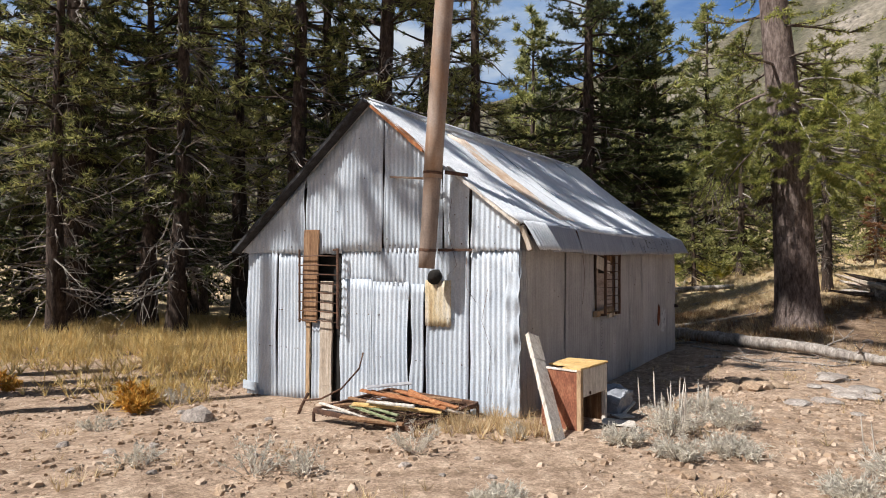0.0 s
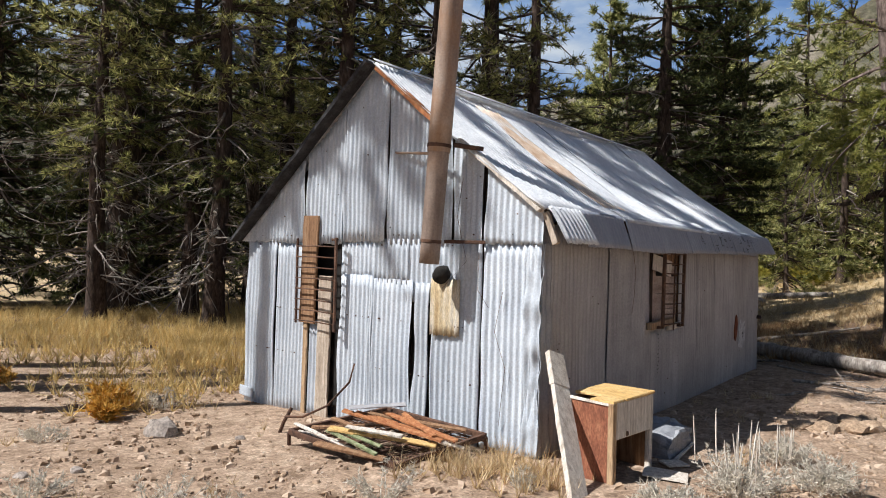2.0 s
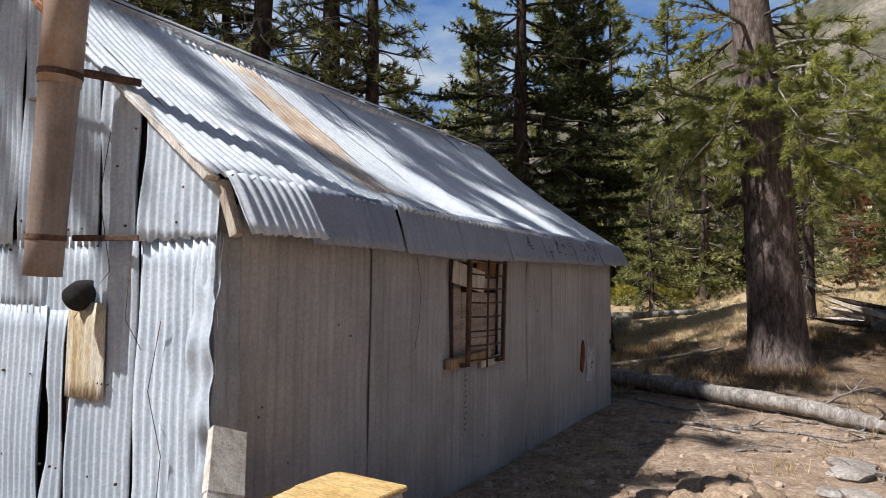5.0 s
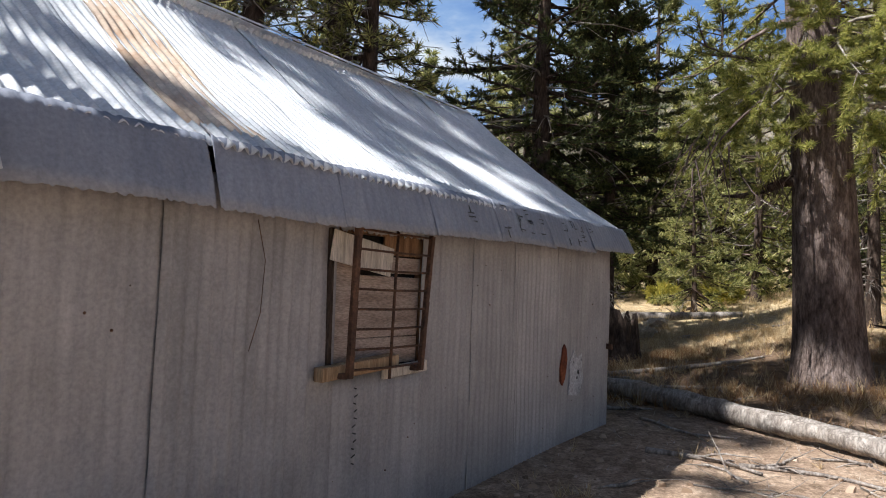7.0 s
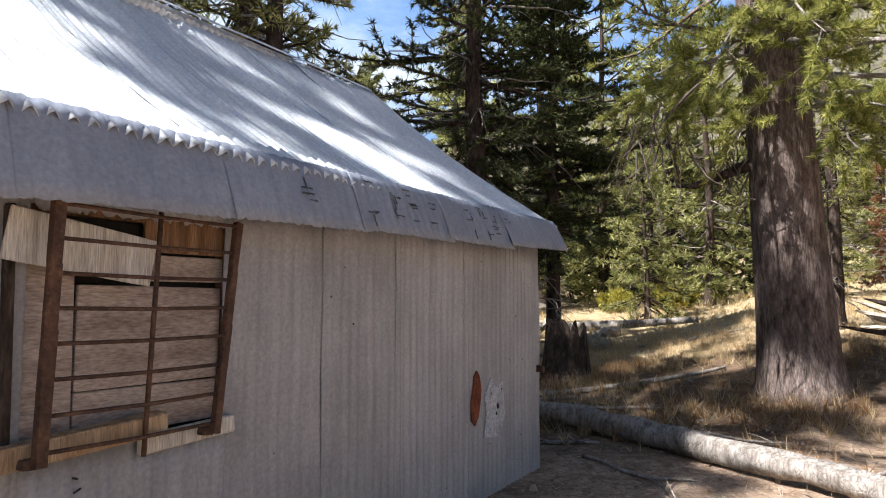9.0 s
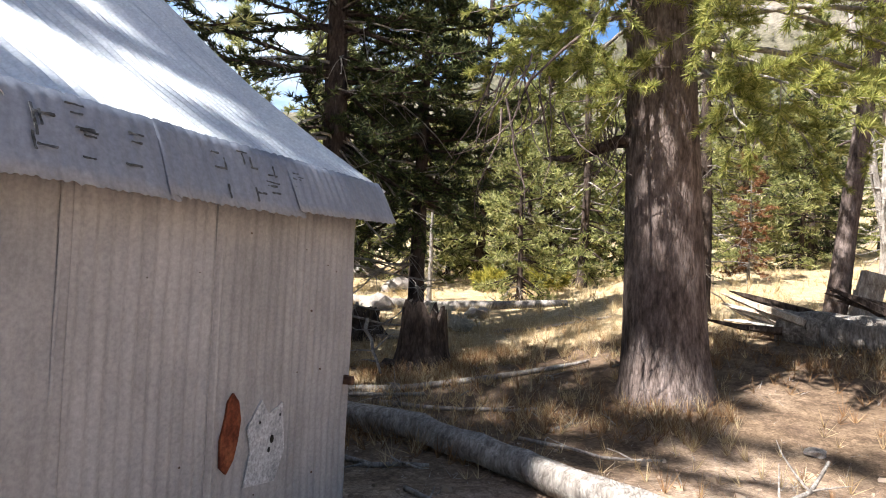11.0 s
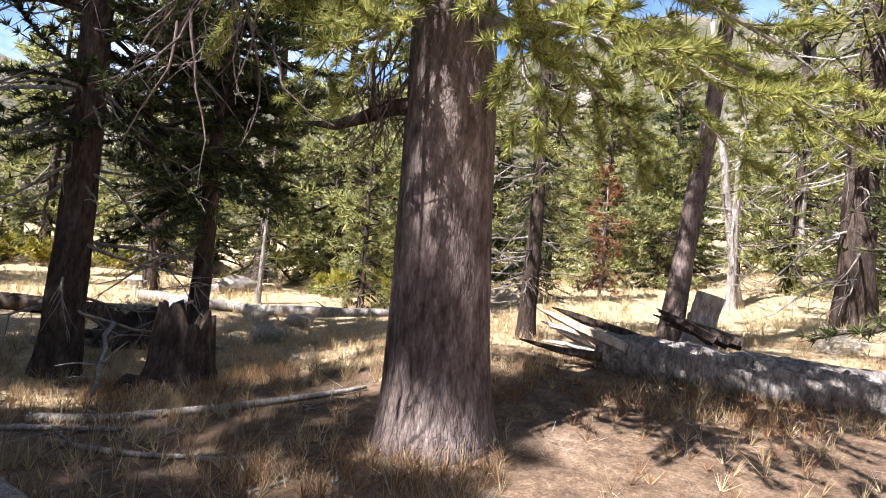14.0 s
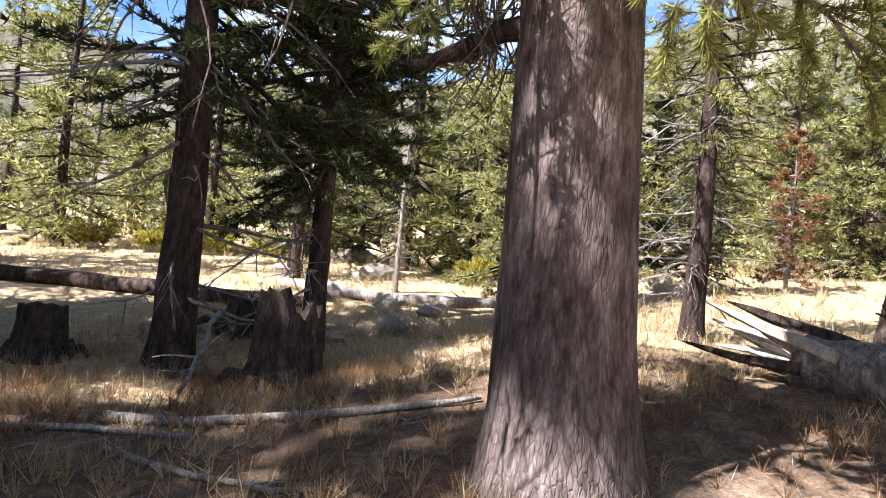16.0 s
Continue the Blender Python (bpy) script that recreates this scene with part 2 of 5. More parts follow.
SAGE = foliage("sagebrush_leaves", (0.48, 0.44, 0.36), (0.68, 0.63, 0.54), (0.84, 0.79, 0.69), 0.35)
# Lit copies of the pine needles: sunlight is put into these three colours.
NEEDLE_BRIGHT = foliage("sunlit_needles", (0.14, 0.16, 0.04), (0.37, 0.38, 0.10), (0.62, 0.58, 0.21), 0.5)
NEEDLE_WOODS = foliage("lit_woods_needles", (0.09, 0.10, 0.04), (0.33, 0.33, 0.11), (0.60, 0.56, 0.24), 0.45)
NEEDLE_SUNNY = foliage("sunlit_meadow_needles", (0.12, 0.145, 0.05), (0.38, 0.385, 0.14), (0.64, 0.61, 0.30), 0.5)
AMBER = foliage("amber_dry_leaves", (0.42, 0.2, 0.03), (0.62, 0.34, 0.06), (0.75, 0.5, 0.14), 0.3)
SHRUB = foliage("yellow_shrub_leaves", (0.2, 0.2, 0.04), (0.42, 0.38, 0.07), (0.6, 0.52, 0.12), 0.3)
ROCK = mottled("granite_rock", (0.24, 0.20, 0.17), (0.38, 0.33, 0.29), (0.52, 0.47, 0.42), 3, fine=45, relief=0.7, dist=0.02, vary=0.2)
ROCK_TAN = mottled("tan_rock", (0.26, 0.18, 0.12), (0.42, 0.30, 0.20), (0.55, 0.42, 0.30), 3, fine=45, relief=0.7, dist=0.02, vary=0.2)
MOUNTAIN = mottled("mountain_slope", (0.05, 0.06, 0.03), (0.14, 0.125, 0.085), (0.30, 0.26, 0.21), 0.03, fine=0.5, relief=0.6, dist=2.0)


# ---- building helpers ----
def thing(name, label, category, at=(0, 0, 0), group="", turn=0.0):
    ob = new(name)
    ob.empty_display_size = 0.1
    ob.location = at
    ob.rotation_euler = (0, 0, radians(turn))
    return tagged(ob, label, category, group)


def mesh_part(name, verts, faces, mat, parent=None, label="", smooth=False):
    me = bpy.data.meshes.new(name)
    if isinstance(verts, np.ndarray):
        verts = verts.tolist()
    if isinstance(faces, np.ndarray):
        faces = faces.tolist()
    me.from_pydata(verts, [], faces)
    me.materials.append(mat)
    if smooth:
        me.polygons.foreach_set("use_smooth", [True] * len(me.polygons))
    me.update()
    ob = new(name, me)
    if parent:
        ob.parent = parent
    if label:
        ob["label"] = label
    return ob


def part(name, bm, mat, parent=None, label="", smooth=False):
    me = bpy.data.meshes.new(name)
    bm.to_mesh(me)
    bm.free()
    me.materials.append(mat)
    if smooth:
        me.polygons.foreach_set("use_smooth", [True] * len(me.polygons))
    ob = new(name, me)
    if parent:
        ob.parent = parent
    if label:
        ob["label"] = label
    return ob


def slab(size, at=(0, 0, 0), turn=(0, 0, 0), bevel=0.006, rough=0.0, seed=0, cuts=0):
    """A plank or panel: a bevelled box with slightly uneven edges."""
    bm = bmesh.new()
    bmesh.ops.create_cube(bm, size=1)
    bmesh.ops.scale(bm, vec=size, verts=bm.verts)
    if cuts:
        axis = max(range(3), key=lambda i: size[i])
        es = [e for e in bm.edges if abs((e.verts[0].co - e.verts[1].co)[axis]) > size[axis] * 0.9]
        bmesh.ops.subdivide_edges(bm, edges=es, cuts=cuts, use_grid_fill=True)
    if bevel:
        bmesh.ops.bevel(bm, geom=list(bm.edges), offset=min(bevel, min(size) * 0.3), segments=1, affect="EDGES")
    if rough:
        r = random.Random(seed)
        for v in bm.verts:
            v.co += Vector((r.uniform(-1, 1), r.uniform(-1, 1), r.uniform(-1, 1))) * rough
    bmesh.ops.transform(bm, matrix=pose(*at, *turn), verts=bm.verts)
    return bm


def between(a, b, width, thick, bevel=0.004, up=(0, 0, 1), seed=0, rough=0.002):
    """A plank from a to b."""
    a, b = Vector(a), Vector(b)
    d = b - a
    x = d.normalized()
    y = Vector(up).cross(x)
    y = y.normalized() if y.length > 1e-4 else Vector((0, 1, 0))
    z = x.cross(y)
    bm = slab((d.length, width, thick), bevel=bevel, rough=rough, seed=seed, cuts=3)
    m = Matrix((x, y, z)).transposed().to_4x4()
    m.translation = (a + b) / 2
    bmesh.ops.transform(bm, matrix=m, verts=bm.verts)
    return bm


def tube_data(points, radii, sides=8, verts=None, faces=None, wob=0.0, rnd=None, cap=True):
    """Rings along a line of points; returns verts and faces."""
    verts, faces = ([], []) if verts is None else (verts, faces)
    pts = [Vector(p) for p in points]
    start = len(verts)
    ref = Vector((0.31, 0.17, 0.93))
    for i, p in enumerate(pts):
        d = (pts[min(i + 1, len(pts) - 1)] - pts[max(i - 1, 0)]).normalized()
        u = d.cross(ref)
        u = u.normalized() if u.length > 0.05 else d.cross(Vector((1, 0, 0))).normalized()
        w = d.cross(u)
        for k in range(sides):
            a = 2 * math.pi * k / sides
            r = radii[i] * (1 + (rnd.uniform(-wob, wob) if wob else 0))
            verts.append(tuple(p + (u * math.cos(a) + w * math.sin(a)) * r))
    for i in range(len(pts) - 1):
        for k in range(sides):
            a, b = start + i * sides + k, start + i * sides + (k + 1) % sides
            faces.append((a, b, b + sides, a + sides))
    if cap:
        faces.append(tuple(start + k for k in reversed(range(sides))))
        faces.append(tuple(start + (len(pts) - 1) * sides + k for k in range(sides)))
    return verts, faces


def rod(name, points, r, mat, parent=None, label="", sides=8):
    v, f = tube_data(points, [r] * len(points) if isinstance(r, (int, float)) else r, sides)
    return mesh_part(name, v, f, mat, parent, label, True)


def smooth01(a, b, v):
    t = min(1.0, max(0.0, (v - a) / (b - a)))
    return t * t * (3 - 2 * t)


def gz(x, y):
    """The height of the ground."""
    z = (-0.05 * min(max(-x, 0), 4.3) + 0.025 * min(max(-x - 6, 0), 6)) * (1 - smooth01(5, 14, y))
    east = smooth01(-3.0, 1.6, x)
    bank = 0.17 * max(0.0, min(y, 13.5) - 8.4) + 0.09 * max(0.0, min(y, 24.0) - 13.5)
    flat = 0.09 * max(0.0, y - 12.0) * smooth01(11.0, 14.0, y)
    z += east * bank * smooth01(7.5, 9.5, y) + (1 - east) * min(flat, 1.1 + 0.03 * max(0.0, y - 24.0))
    z += 0.10 * smooth01(2.5, 6.0, y) * (1 - smooth01(7.0, 9.0, y)) * smooth01(-5.0, -1.0, x)
    z += 0.10 * max(0.0, y - 22) * smooth01(-4, 8, x) + 0.05 * max(0.0, y - 40)
    z += 0.08 * smooth01(-1, -6, y)
    z += 0.05 * max(0.0, x - 6) * smooth01(4, 16, y)
    if abs(x) < 60 and -20 < y < 60:
        n = noise.noise(Vector((x * 0.35, y * 0.35, 0.3))) * 0.06 + noise.noise(Vector((x * 1.7, y * 1.7, 4.0))) * 0.022
        cabin = smooth01(0.0, 1.2, max(-4.3 - x, x - 0.1, -0.1 - y, y - 6.2))
        z += n * (0.25 + 0.75 * cabin)
    return z


# ---- ground and distance ----
def ground():
    """One sheet, fine round the cabin and coarse out to the horizon."""
    def line(c, n):
        out = []
        for i in range(-n, n + 1):
            s = i / n
            out.append(c + 26 * s + 560 * s ** 7 * (1 if abs(s) > 0 else 0))
        return out
    xs, ys = line(-1.0, 95), line(5.0, 95)
    verts = [(x, y, gz(x, y)) for y in ys for x in xs]
    w = len(xs)
    faces = [(j * w + i, j * w + i + 1, (j + 1) * w + i + 1, (j + 1) * w + i) for j in range(len(ys) - 1) for i in range(w - 1)]
    ob = mesh_part("ground", verts, faces, GROUND, None, "", True)
    tagged(ob, "dry tan dirt ground with gravel, needle litter and straw patches", "ground", kind="structure")


ground()


def slope(az, s):
    """A point of the mountain, by its bearing and how far up it is."""
    hi = 56 + 10 * math.sin(az * 3 + 0.8) + 16 * smooth01(-0.7, 0.3, az) + 9 * noise.noise(Vector((az * 5, 1.3, 0)))
    d = 170 + 110 * s + 12 * noise.noise(Vector((az * 8, s * 4, 2.0)))
    return (d * math.sin(az), d * math.cos(az), 2 + hi * (s ** 1.15) * 1.42 + 7 * noise.noise(Vector((az * 14, s * 7, 5.0))) * s)


def mountains():
    """A ring of granite slopes far off, higher to the right of the cabin."""
    n, m = 120, 14
    verts = [slope(radians(-100 + 200 * i / n), j / m) for i in range(n + 1) for j in range(m + 1)]
    faces = []
    for i in range(n):
        for j in range(m):
            a = i * (m + 1) + j
            faces.append((a, a + 1, a + m + 2, a + m + 1))
    ob = mesh_part("backdrop", verts, faces, MOUNTAIN, None, "", True)
    tagged(ob, "grey and tan granite mountain slope behind the trees", "mountain", kind="structure")


mountains()


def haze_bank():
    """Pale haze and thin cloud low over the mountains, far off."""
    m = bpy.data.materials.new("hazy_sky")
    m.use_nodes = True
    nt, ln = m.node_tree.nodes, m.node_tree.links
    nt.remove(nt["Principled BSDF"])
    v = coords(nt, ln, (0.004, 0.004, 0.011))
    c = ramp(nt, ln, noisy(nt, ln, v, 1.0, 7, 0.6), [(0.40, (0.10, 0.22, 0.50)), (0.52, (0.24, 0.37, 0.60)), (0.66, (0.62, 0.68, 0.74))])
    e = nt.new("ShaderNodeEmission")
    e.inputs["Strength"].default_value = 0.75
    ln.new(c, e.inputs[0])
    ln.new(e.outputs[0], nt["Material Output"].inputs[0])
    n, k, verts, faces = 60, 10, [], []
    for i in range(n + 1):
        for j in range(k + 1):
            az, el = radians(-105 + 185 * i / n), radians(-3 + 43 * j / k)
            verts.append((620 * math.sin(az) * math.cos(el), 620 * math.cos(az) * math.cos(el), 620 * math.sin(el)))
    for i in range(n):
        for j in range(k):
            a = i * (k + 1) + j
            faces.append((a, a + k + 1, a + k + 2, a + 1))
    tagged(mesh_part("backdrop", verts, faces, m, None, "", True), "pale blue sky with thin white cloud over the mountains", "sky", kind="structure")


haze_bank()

# ---- the cabin ----
APEX_X, APEX_Z = -2.02, 3.62
EAVE_R, EAVE_RZ = 0.05, 2.06
EAVE_L, EAVE_LZ = -4.42, 1.80
DEEP = 6.12


def roof_z(x):
    if x > APEX_X:
        return APEX_Z - (x - APEX_X) * (APEX_Z - EAVE_RZ) / (EAVE_R - APEX_X)
    return APEX_Z - (APEX_X - x) * (APEX_Z - EAVE_LZ) / (APEX_X - EAVE_L)


def sheet(name, place, u0, u1, v0, v1, mat, parent, rows=8, pitch=0.066, depth=0.0115, dent=0.006, seed=1, top=None, bottom=None, curl=0.0, label="", shear=0.0):
    """A corrugated iron sheet. place(u, v, out) gives the point; the waves run along v."""
    per = 6
    nu = max(4, int(round((u1 - u0) / pitch * per)))
    front, back = [], []
    rnd = random.Random(seed)
    ph = rnd.uniform(0, 6.28)
    ragged = [rnd.uniform(-0.012, 0.012) for _ in range(nu + 1)]
    for j in range(rows + 1):
        for i in range(nu + 1):
            u = u0 + (u1 - u0) * i / nu
            hi = top(u) if top else v1
            lo = bottom(u) if bottom else v0
            hi += 0 if top else ragged[i] * 0.5
            lo += 0 if bottom else ragged[i]
            v = lo + (hi - lo) * j / rows
            q = noise.noise(Vector((u * 2.3 + seed * 7.1, v * 1.9, seed * 3.7)))
            q2 = noise.noise(Vector((u * 9 + seed, v * 6, seed * 1.7)))
            edge = abs(2 * (u - u0) / (u1 - u0) - 1) ** 6
            out = depth * math.cos(2 * math.pi * u / pitch + ph) * (1 - 0.25 * abs(q)) + dent * q * 1.6 + dent * 0.5 * q2 + curl * edge * (0.4 + q)
            uu = u + shear * (v - v0) + 0.004 * q2
            front.append(tuple(place(uu, v, out)))
            back.append(tuple(place(uu, v, out - 0.003)))
    n = len(front)
    w = nu + 1
    faces = []
    for j in range(rows):
        for i in range(nu):
            a = j * w + i
            faces.append((a, a + 1, a + w + 1, a + w))
            faces.append((n + a, n + a + w, n + a + w + 1, n + a + 1))
    ring = [i for i in range(nu)] + [j * w + nu for j in range(rows)] + [rows * w + i for i in range(nu, 0, -1)] + [j * w for j in range(rows, 0, -1)]
    for a, b in zip(ring, ring[1:] + ring[:1]):
        faces.append((a, n + a, n + b, b))
    return mesh_part(name, front + back, faces, mat, parent, label, True)


def prism(points, a, b, axis="y"):
    """A flat outline given in (x, z) or (y, z), made thick along the other axis."""
    bm = bmesh.new()
    def at(p, d):
        return (p[0], d, p[1]) if axis == "y" else (d, p[0], p[1])
    lo = [bm.verts.new(at(p, a)) for p in points]
    hi = [bm.verts.new(at(p, b)) for p in points]
    bm.faces.new(lo)
    bm.faces.new(hi[::-1])
    for i in range(len(points)):
        k = (i + 1) % len(points)
        bm.faces.new((lo[k], lo[i], hi[i], hi[k]))
    bmesh.ops.recalc_face_normals(bm, faces=bm.faces)
    return bm


def joined(*parts):
    bm = bmesh.new()
    for p in parts:
        me = bpy.data.meshes.new("tmp")
        p.to_mesh(me)
        p.free()
        bm.from_mesh(me)
        bpy.data.meshes.remove(me)
    return bm


cabin = thing("cabin", "small gabled shack clad in weathered corrugated iron sheets", "cabin")
L, R = -4.24, -0.03
# wall cores, with openings for the two windows
# Front core is bark-dark to paint the shadow lines between sheets.
front_core = part("wall", joined(
    prism([(L, -0.3), (-3.1, -0.3), (-3.1, 1.78), (L, 1.78)], 0.05, 0.14),
    prism([(-2.5, -0.3), (R, -0.3), (R, 1.78), (-2.5, 1.78)], 0.05, 0.14),
    prism([(-3.1, -0.3), (-2.5, -0.3), (-2.5, 0.9), (-3.1, 0.9)], 0.03, 0.12),
    prism([(L, 1.78), (R, 1.78), (R, roof_z(R) - 0.06), (APEX_X, APEX_Z - 0.06), (L, roof_z(L) - 0.06)], 0.05, 0.14)), BARK_DARK, cabin, "board wall behind the iron, its dark colour shading the gaps")
side_core = part("wall", joined(
    prism([(0.12, -0.3), (2.15, -0.3), (2.15, 1.9), (0.12, 1.9)], -0.12, -0.03, "x"),
    prism([(2.98, -0.3), (DEEP - 0.12, -0.3), (DEEP - 0.12, 1.9), (2.98, 1.9)], -0.12, -0.03, "x"),
    prism([(2.15, -0.3), (2.98, -0.3), (2.98, 0.95), (2.15, 0.95)], -0.12, -0.03, "x"),
    prism([(2.15, 1.74), (2.98, 1.74), (2.98, 1.9), (2.15, 1.9)], -0.12, -0.03, "x")), WOOD_BROWN, cabin, "board wall behind the iron, its dark colour shading the gaps")
part("wall", prism([(L, -0.3), (R, -0.3), (R, roof_z(R) - 0.06), (APEX_X, APEX_Z - 0.06), (L, roof_z(L) - 0.06)], DEEP - 0.12, DEEP - 0.02), WOOD_BROWN, cabin)
part("wall", prism([(0.12, -0.3), (DEEP - 0.12, -0.3), (DEEP - 0.12, 1.75), (0.12, 1.75)], L, L + 0.1, "x"), WOOD_BROWN, cabin)
part("cabin_floor", slab((4.0, 5.9, 0.06), (-2.13, 3.05, 0.02)), WOOD_BROWN, cabin)


def gfront(u, v, o):
    lean = -0.06 * (-u / 4.24)
    return (u, lean - o, v)


def gside(u, v, o):
    return (o, u, v)


def gbase(u):
    return -0.26 + 0.05 * (4.24 + min(u, 0)) - 0.03


FRONT = [(-4.27, -3.67, 0.004), (-3.63, -3.08, 0.006), (-2.50, -1.98, 0.012), (-2.03, -1.425, 0.022), (-1.175, -0.615, 0.004), (-0.59, 0.02, 0.01)]
for i, (a, b, o) in enumerate(FRONT):
    hi = 1.79
    bars = (a, b)
    if i == 1:
        sheet("iron_sheet", lambda u, v, q: gfront(u, v, q + 0.006), -3.635, -3.1, 0, 1.79, TIN, cabin, 10, seed=3, bottom=gbase)
        continue
    if i in (2, 3):
        hi = 1.43 if i == 2 else 1.40
    sheet("iron_sheet", lambda u, v, q, o=o: gfront(u, v, q + o), a, b, 0, hi, TIN, cabin, 12, seed=i + 2, bottom=gbase, curl=0.022, dent=0.009)
sheet("iron_sheet", lambda u, v, q: gfront(u, v, q + 0.004), -2.5, -1.95, 1.38, 1.8, TIN, cabin, 4, seed=21)
sheet("iron_sheet", lambda u, v, q: gfront(u, v, q + 0.008), -1.98, -1.5, 1.36, 1.8, TIN, cabin, 4, seed=22)
sheet("iron_sheet", lambda u, v, q: gfront(u, v, q + 0.003), -1.55, -1.18, 1.2, 1.8, TIN, cabin, 5, seed=23)
sheet("iron_sheet", lambda u, v, q: gfront(u, v, q + 0.020), -1.40, -1.215, 0, 1.38, TIN, cabin, 14, seed=24, bottom=gbase, curl=0.03, dent=0.02, shear=0.015)
sheet("iron_sheet", lambda u, v, q: gfront(u, v, q + 0.002), -3.0, -2.84, 0, 0.9, TIN, cabin, 6, seed=25, bottom=gbase)
part("iron_patch", slab((0.30, 0.012, 0.12), (-4.17, -0.09, -0.08), (0, 3, 0)), TIN, cabin)
GABLE = [(-4.34, -3.62), (-3.61, -3.12), (-3.10, -2.47), (-2.48, -1.82), (-1.795, -1.28), (-1.29, -0.95), (-0.94, -0.59), (-0.565, 0.03)]
for i, (a, b) in enumerate(GABLE):
    sheet("gable_sheet", lambda u, v, q, i=i: gfront(u, v, q + 0.016 + 0.006 * (i % 2)), a, b, 1.77 - 0.012 * (i % 3), 3, TIN, cabin, 10, seed=40 + i, top=lambda u: roof_z(u) - 0.05, curl=0.026, dent=0.010)
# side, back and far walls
# Darker iron than the front puts some of the shade into these walls.
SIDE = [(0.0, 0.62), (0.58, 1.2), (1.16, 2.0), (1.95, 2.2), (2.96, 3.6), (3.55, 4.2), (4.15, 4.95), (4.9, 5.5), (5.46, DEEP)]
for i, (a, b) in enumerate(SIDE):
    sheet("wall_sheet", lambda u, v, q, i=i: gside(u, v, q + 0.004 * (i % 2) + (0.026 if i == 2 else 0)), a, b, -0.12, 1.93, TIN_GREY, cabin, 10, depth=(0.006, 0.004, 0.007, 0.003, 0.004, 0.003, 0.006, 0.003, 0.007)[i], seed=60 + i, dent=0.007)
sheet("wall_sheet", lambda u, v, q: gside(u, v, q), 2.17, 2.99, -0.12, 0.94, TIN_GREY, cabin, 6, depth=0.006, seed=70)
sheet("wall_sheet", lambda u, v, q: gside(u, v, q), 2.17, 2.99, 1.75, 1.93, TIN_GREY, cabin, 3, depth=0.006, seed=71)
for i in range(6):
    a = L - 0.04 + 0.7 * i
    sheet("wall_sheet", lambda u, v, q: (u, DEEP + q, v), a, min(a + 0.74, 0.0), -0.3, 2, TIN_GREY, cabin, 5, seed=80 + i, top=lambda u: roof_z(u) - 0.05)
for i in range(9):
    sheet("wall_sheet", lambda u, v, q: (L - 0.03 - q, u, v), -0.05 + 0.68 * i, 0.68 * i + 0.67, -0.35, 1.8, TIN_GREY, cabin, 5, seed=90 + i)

# roof: sheets down each slope, a bent flap over the near eave
SL_R = math.hypot(EAVE_R - APEX_X, APEX_Z - EAVE_RZ)
CR, SR = (EAVE_R - APEX_X) / SL_R, (APEX_Z - EAVE_RZ) / SL_R
SL_L = math.hypot(APEX_X - EAVE_L, APEX_Z - EAVE_LZ)
CL, SLN = (APEX_X - EAVE_L) / SL_L, (APEX_Z - EAVE_LZ) / SL_L


def ridge_sag(y):
    return -0.07 * math.sin(math.pi * min(1, max(0, y / DEEP))) - 0.02


def roof_r(u, v, o):
    s = v / SL_R
    sag = ridge_sag(u) * (1 - 0.5 * s) - 0.05 * math.sin(math.pi * s) + 0.02
    return (APEX_X + CR * v + SR * (o + sag), u, APEX_Z - SR * v + CR * (o + sag))


def roof_l(u, v, o):
    return (APEX_X - CL * v - SLN * (o + ridge_sag(u)), u, APEX_Z - SLN * v + CL * (o + ridge_sag(u)))


ROOF_Y = [(-0.12, 0.56), (0.5, 1.12), (1.06, 1.7), (1.64, 2.3), (2.24, 2.9), (2.84, 3.5), (3.44, 4.1), (4.04, 4.7), (4.64, 5.28), (5.22, 5.8), (5.74, 6.3)]
for i, (a, b) in enumerate(ROOF_Y):
    sheet("roof_sheet", lambda u, v, q, i=i: roof_r(u, v, q + 0.006 * (i % 2)), a, b, 0.0, SL_R + 0.035, TIN_ROOF, cabin, 14, depth=0.0125, dent=0.012, seed=110 + i)
    sheet("roof_sheet", lambda u, v, q, i=i: roof_l(u, v, q + 0.006 * (i % 2)), a, b, 0.0, SL_L, TIN_ROOF, cabin, 8, depth=0.009, dent=0.009, seed=130 + i)
sheet("roof_sheet", lambda u, v, q: roof_r(u + 0.05 * math.sin(v * 2.3), v, q + 0.012), 1.34, 1.78, 0.25, SL_R - 0.02, TIN_ROOF_RUST, cabin, 14, dent=0.012, seed=128, curl=0.012, label="narrow rust-streaked roof strip")
sheet("roof_edge", lambda u, v, q: roof_r(u, v, q + 0.030), 1.36, 3.9, SL_R - 0.16, SL_R + 0.065, TIN_ROOF, cabin, 3, depth=0.018, dent=0.008, seed=129, label="bent corrugated lip of the roof sheets")
part("ridge_cap", joined(between((APEX_X + 0.06, -0.14, APEX_Z + 0.0), (APEX_X + 0.06, 6.3, APEX_Z - 0.01), 0.07, 0.008, up=(0.55, 0, 0.8)),
                         between((APEX_X - 0.06, -0.14, APEX_Z + 0.0), (APEX_X - 0.06, 6.3, APEX_Z - 0.01), 0.07, 0.008, up=(-0.55, 0, 0.8))), TIN_ROOF, cabin)


def flap(drop, outw):
    def f(u, v, o):
        t = max(0.0, v / 0.34)
        x = EAVE_R + 0.02 + (outw * t) + o * 0.9
        z = EAVE_RZ + 0.015 - drop * (0.35 * t + 0.65 * t ** 1.25) + o * 0.42
        z += 0.012 * math.sin(u * 2.1) * t + 0.03 * (u / 6)
        return (x, u, z)
    return f


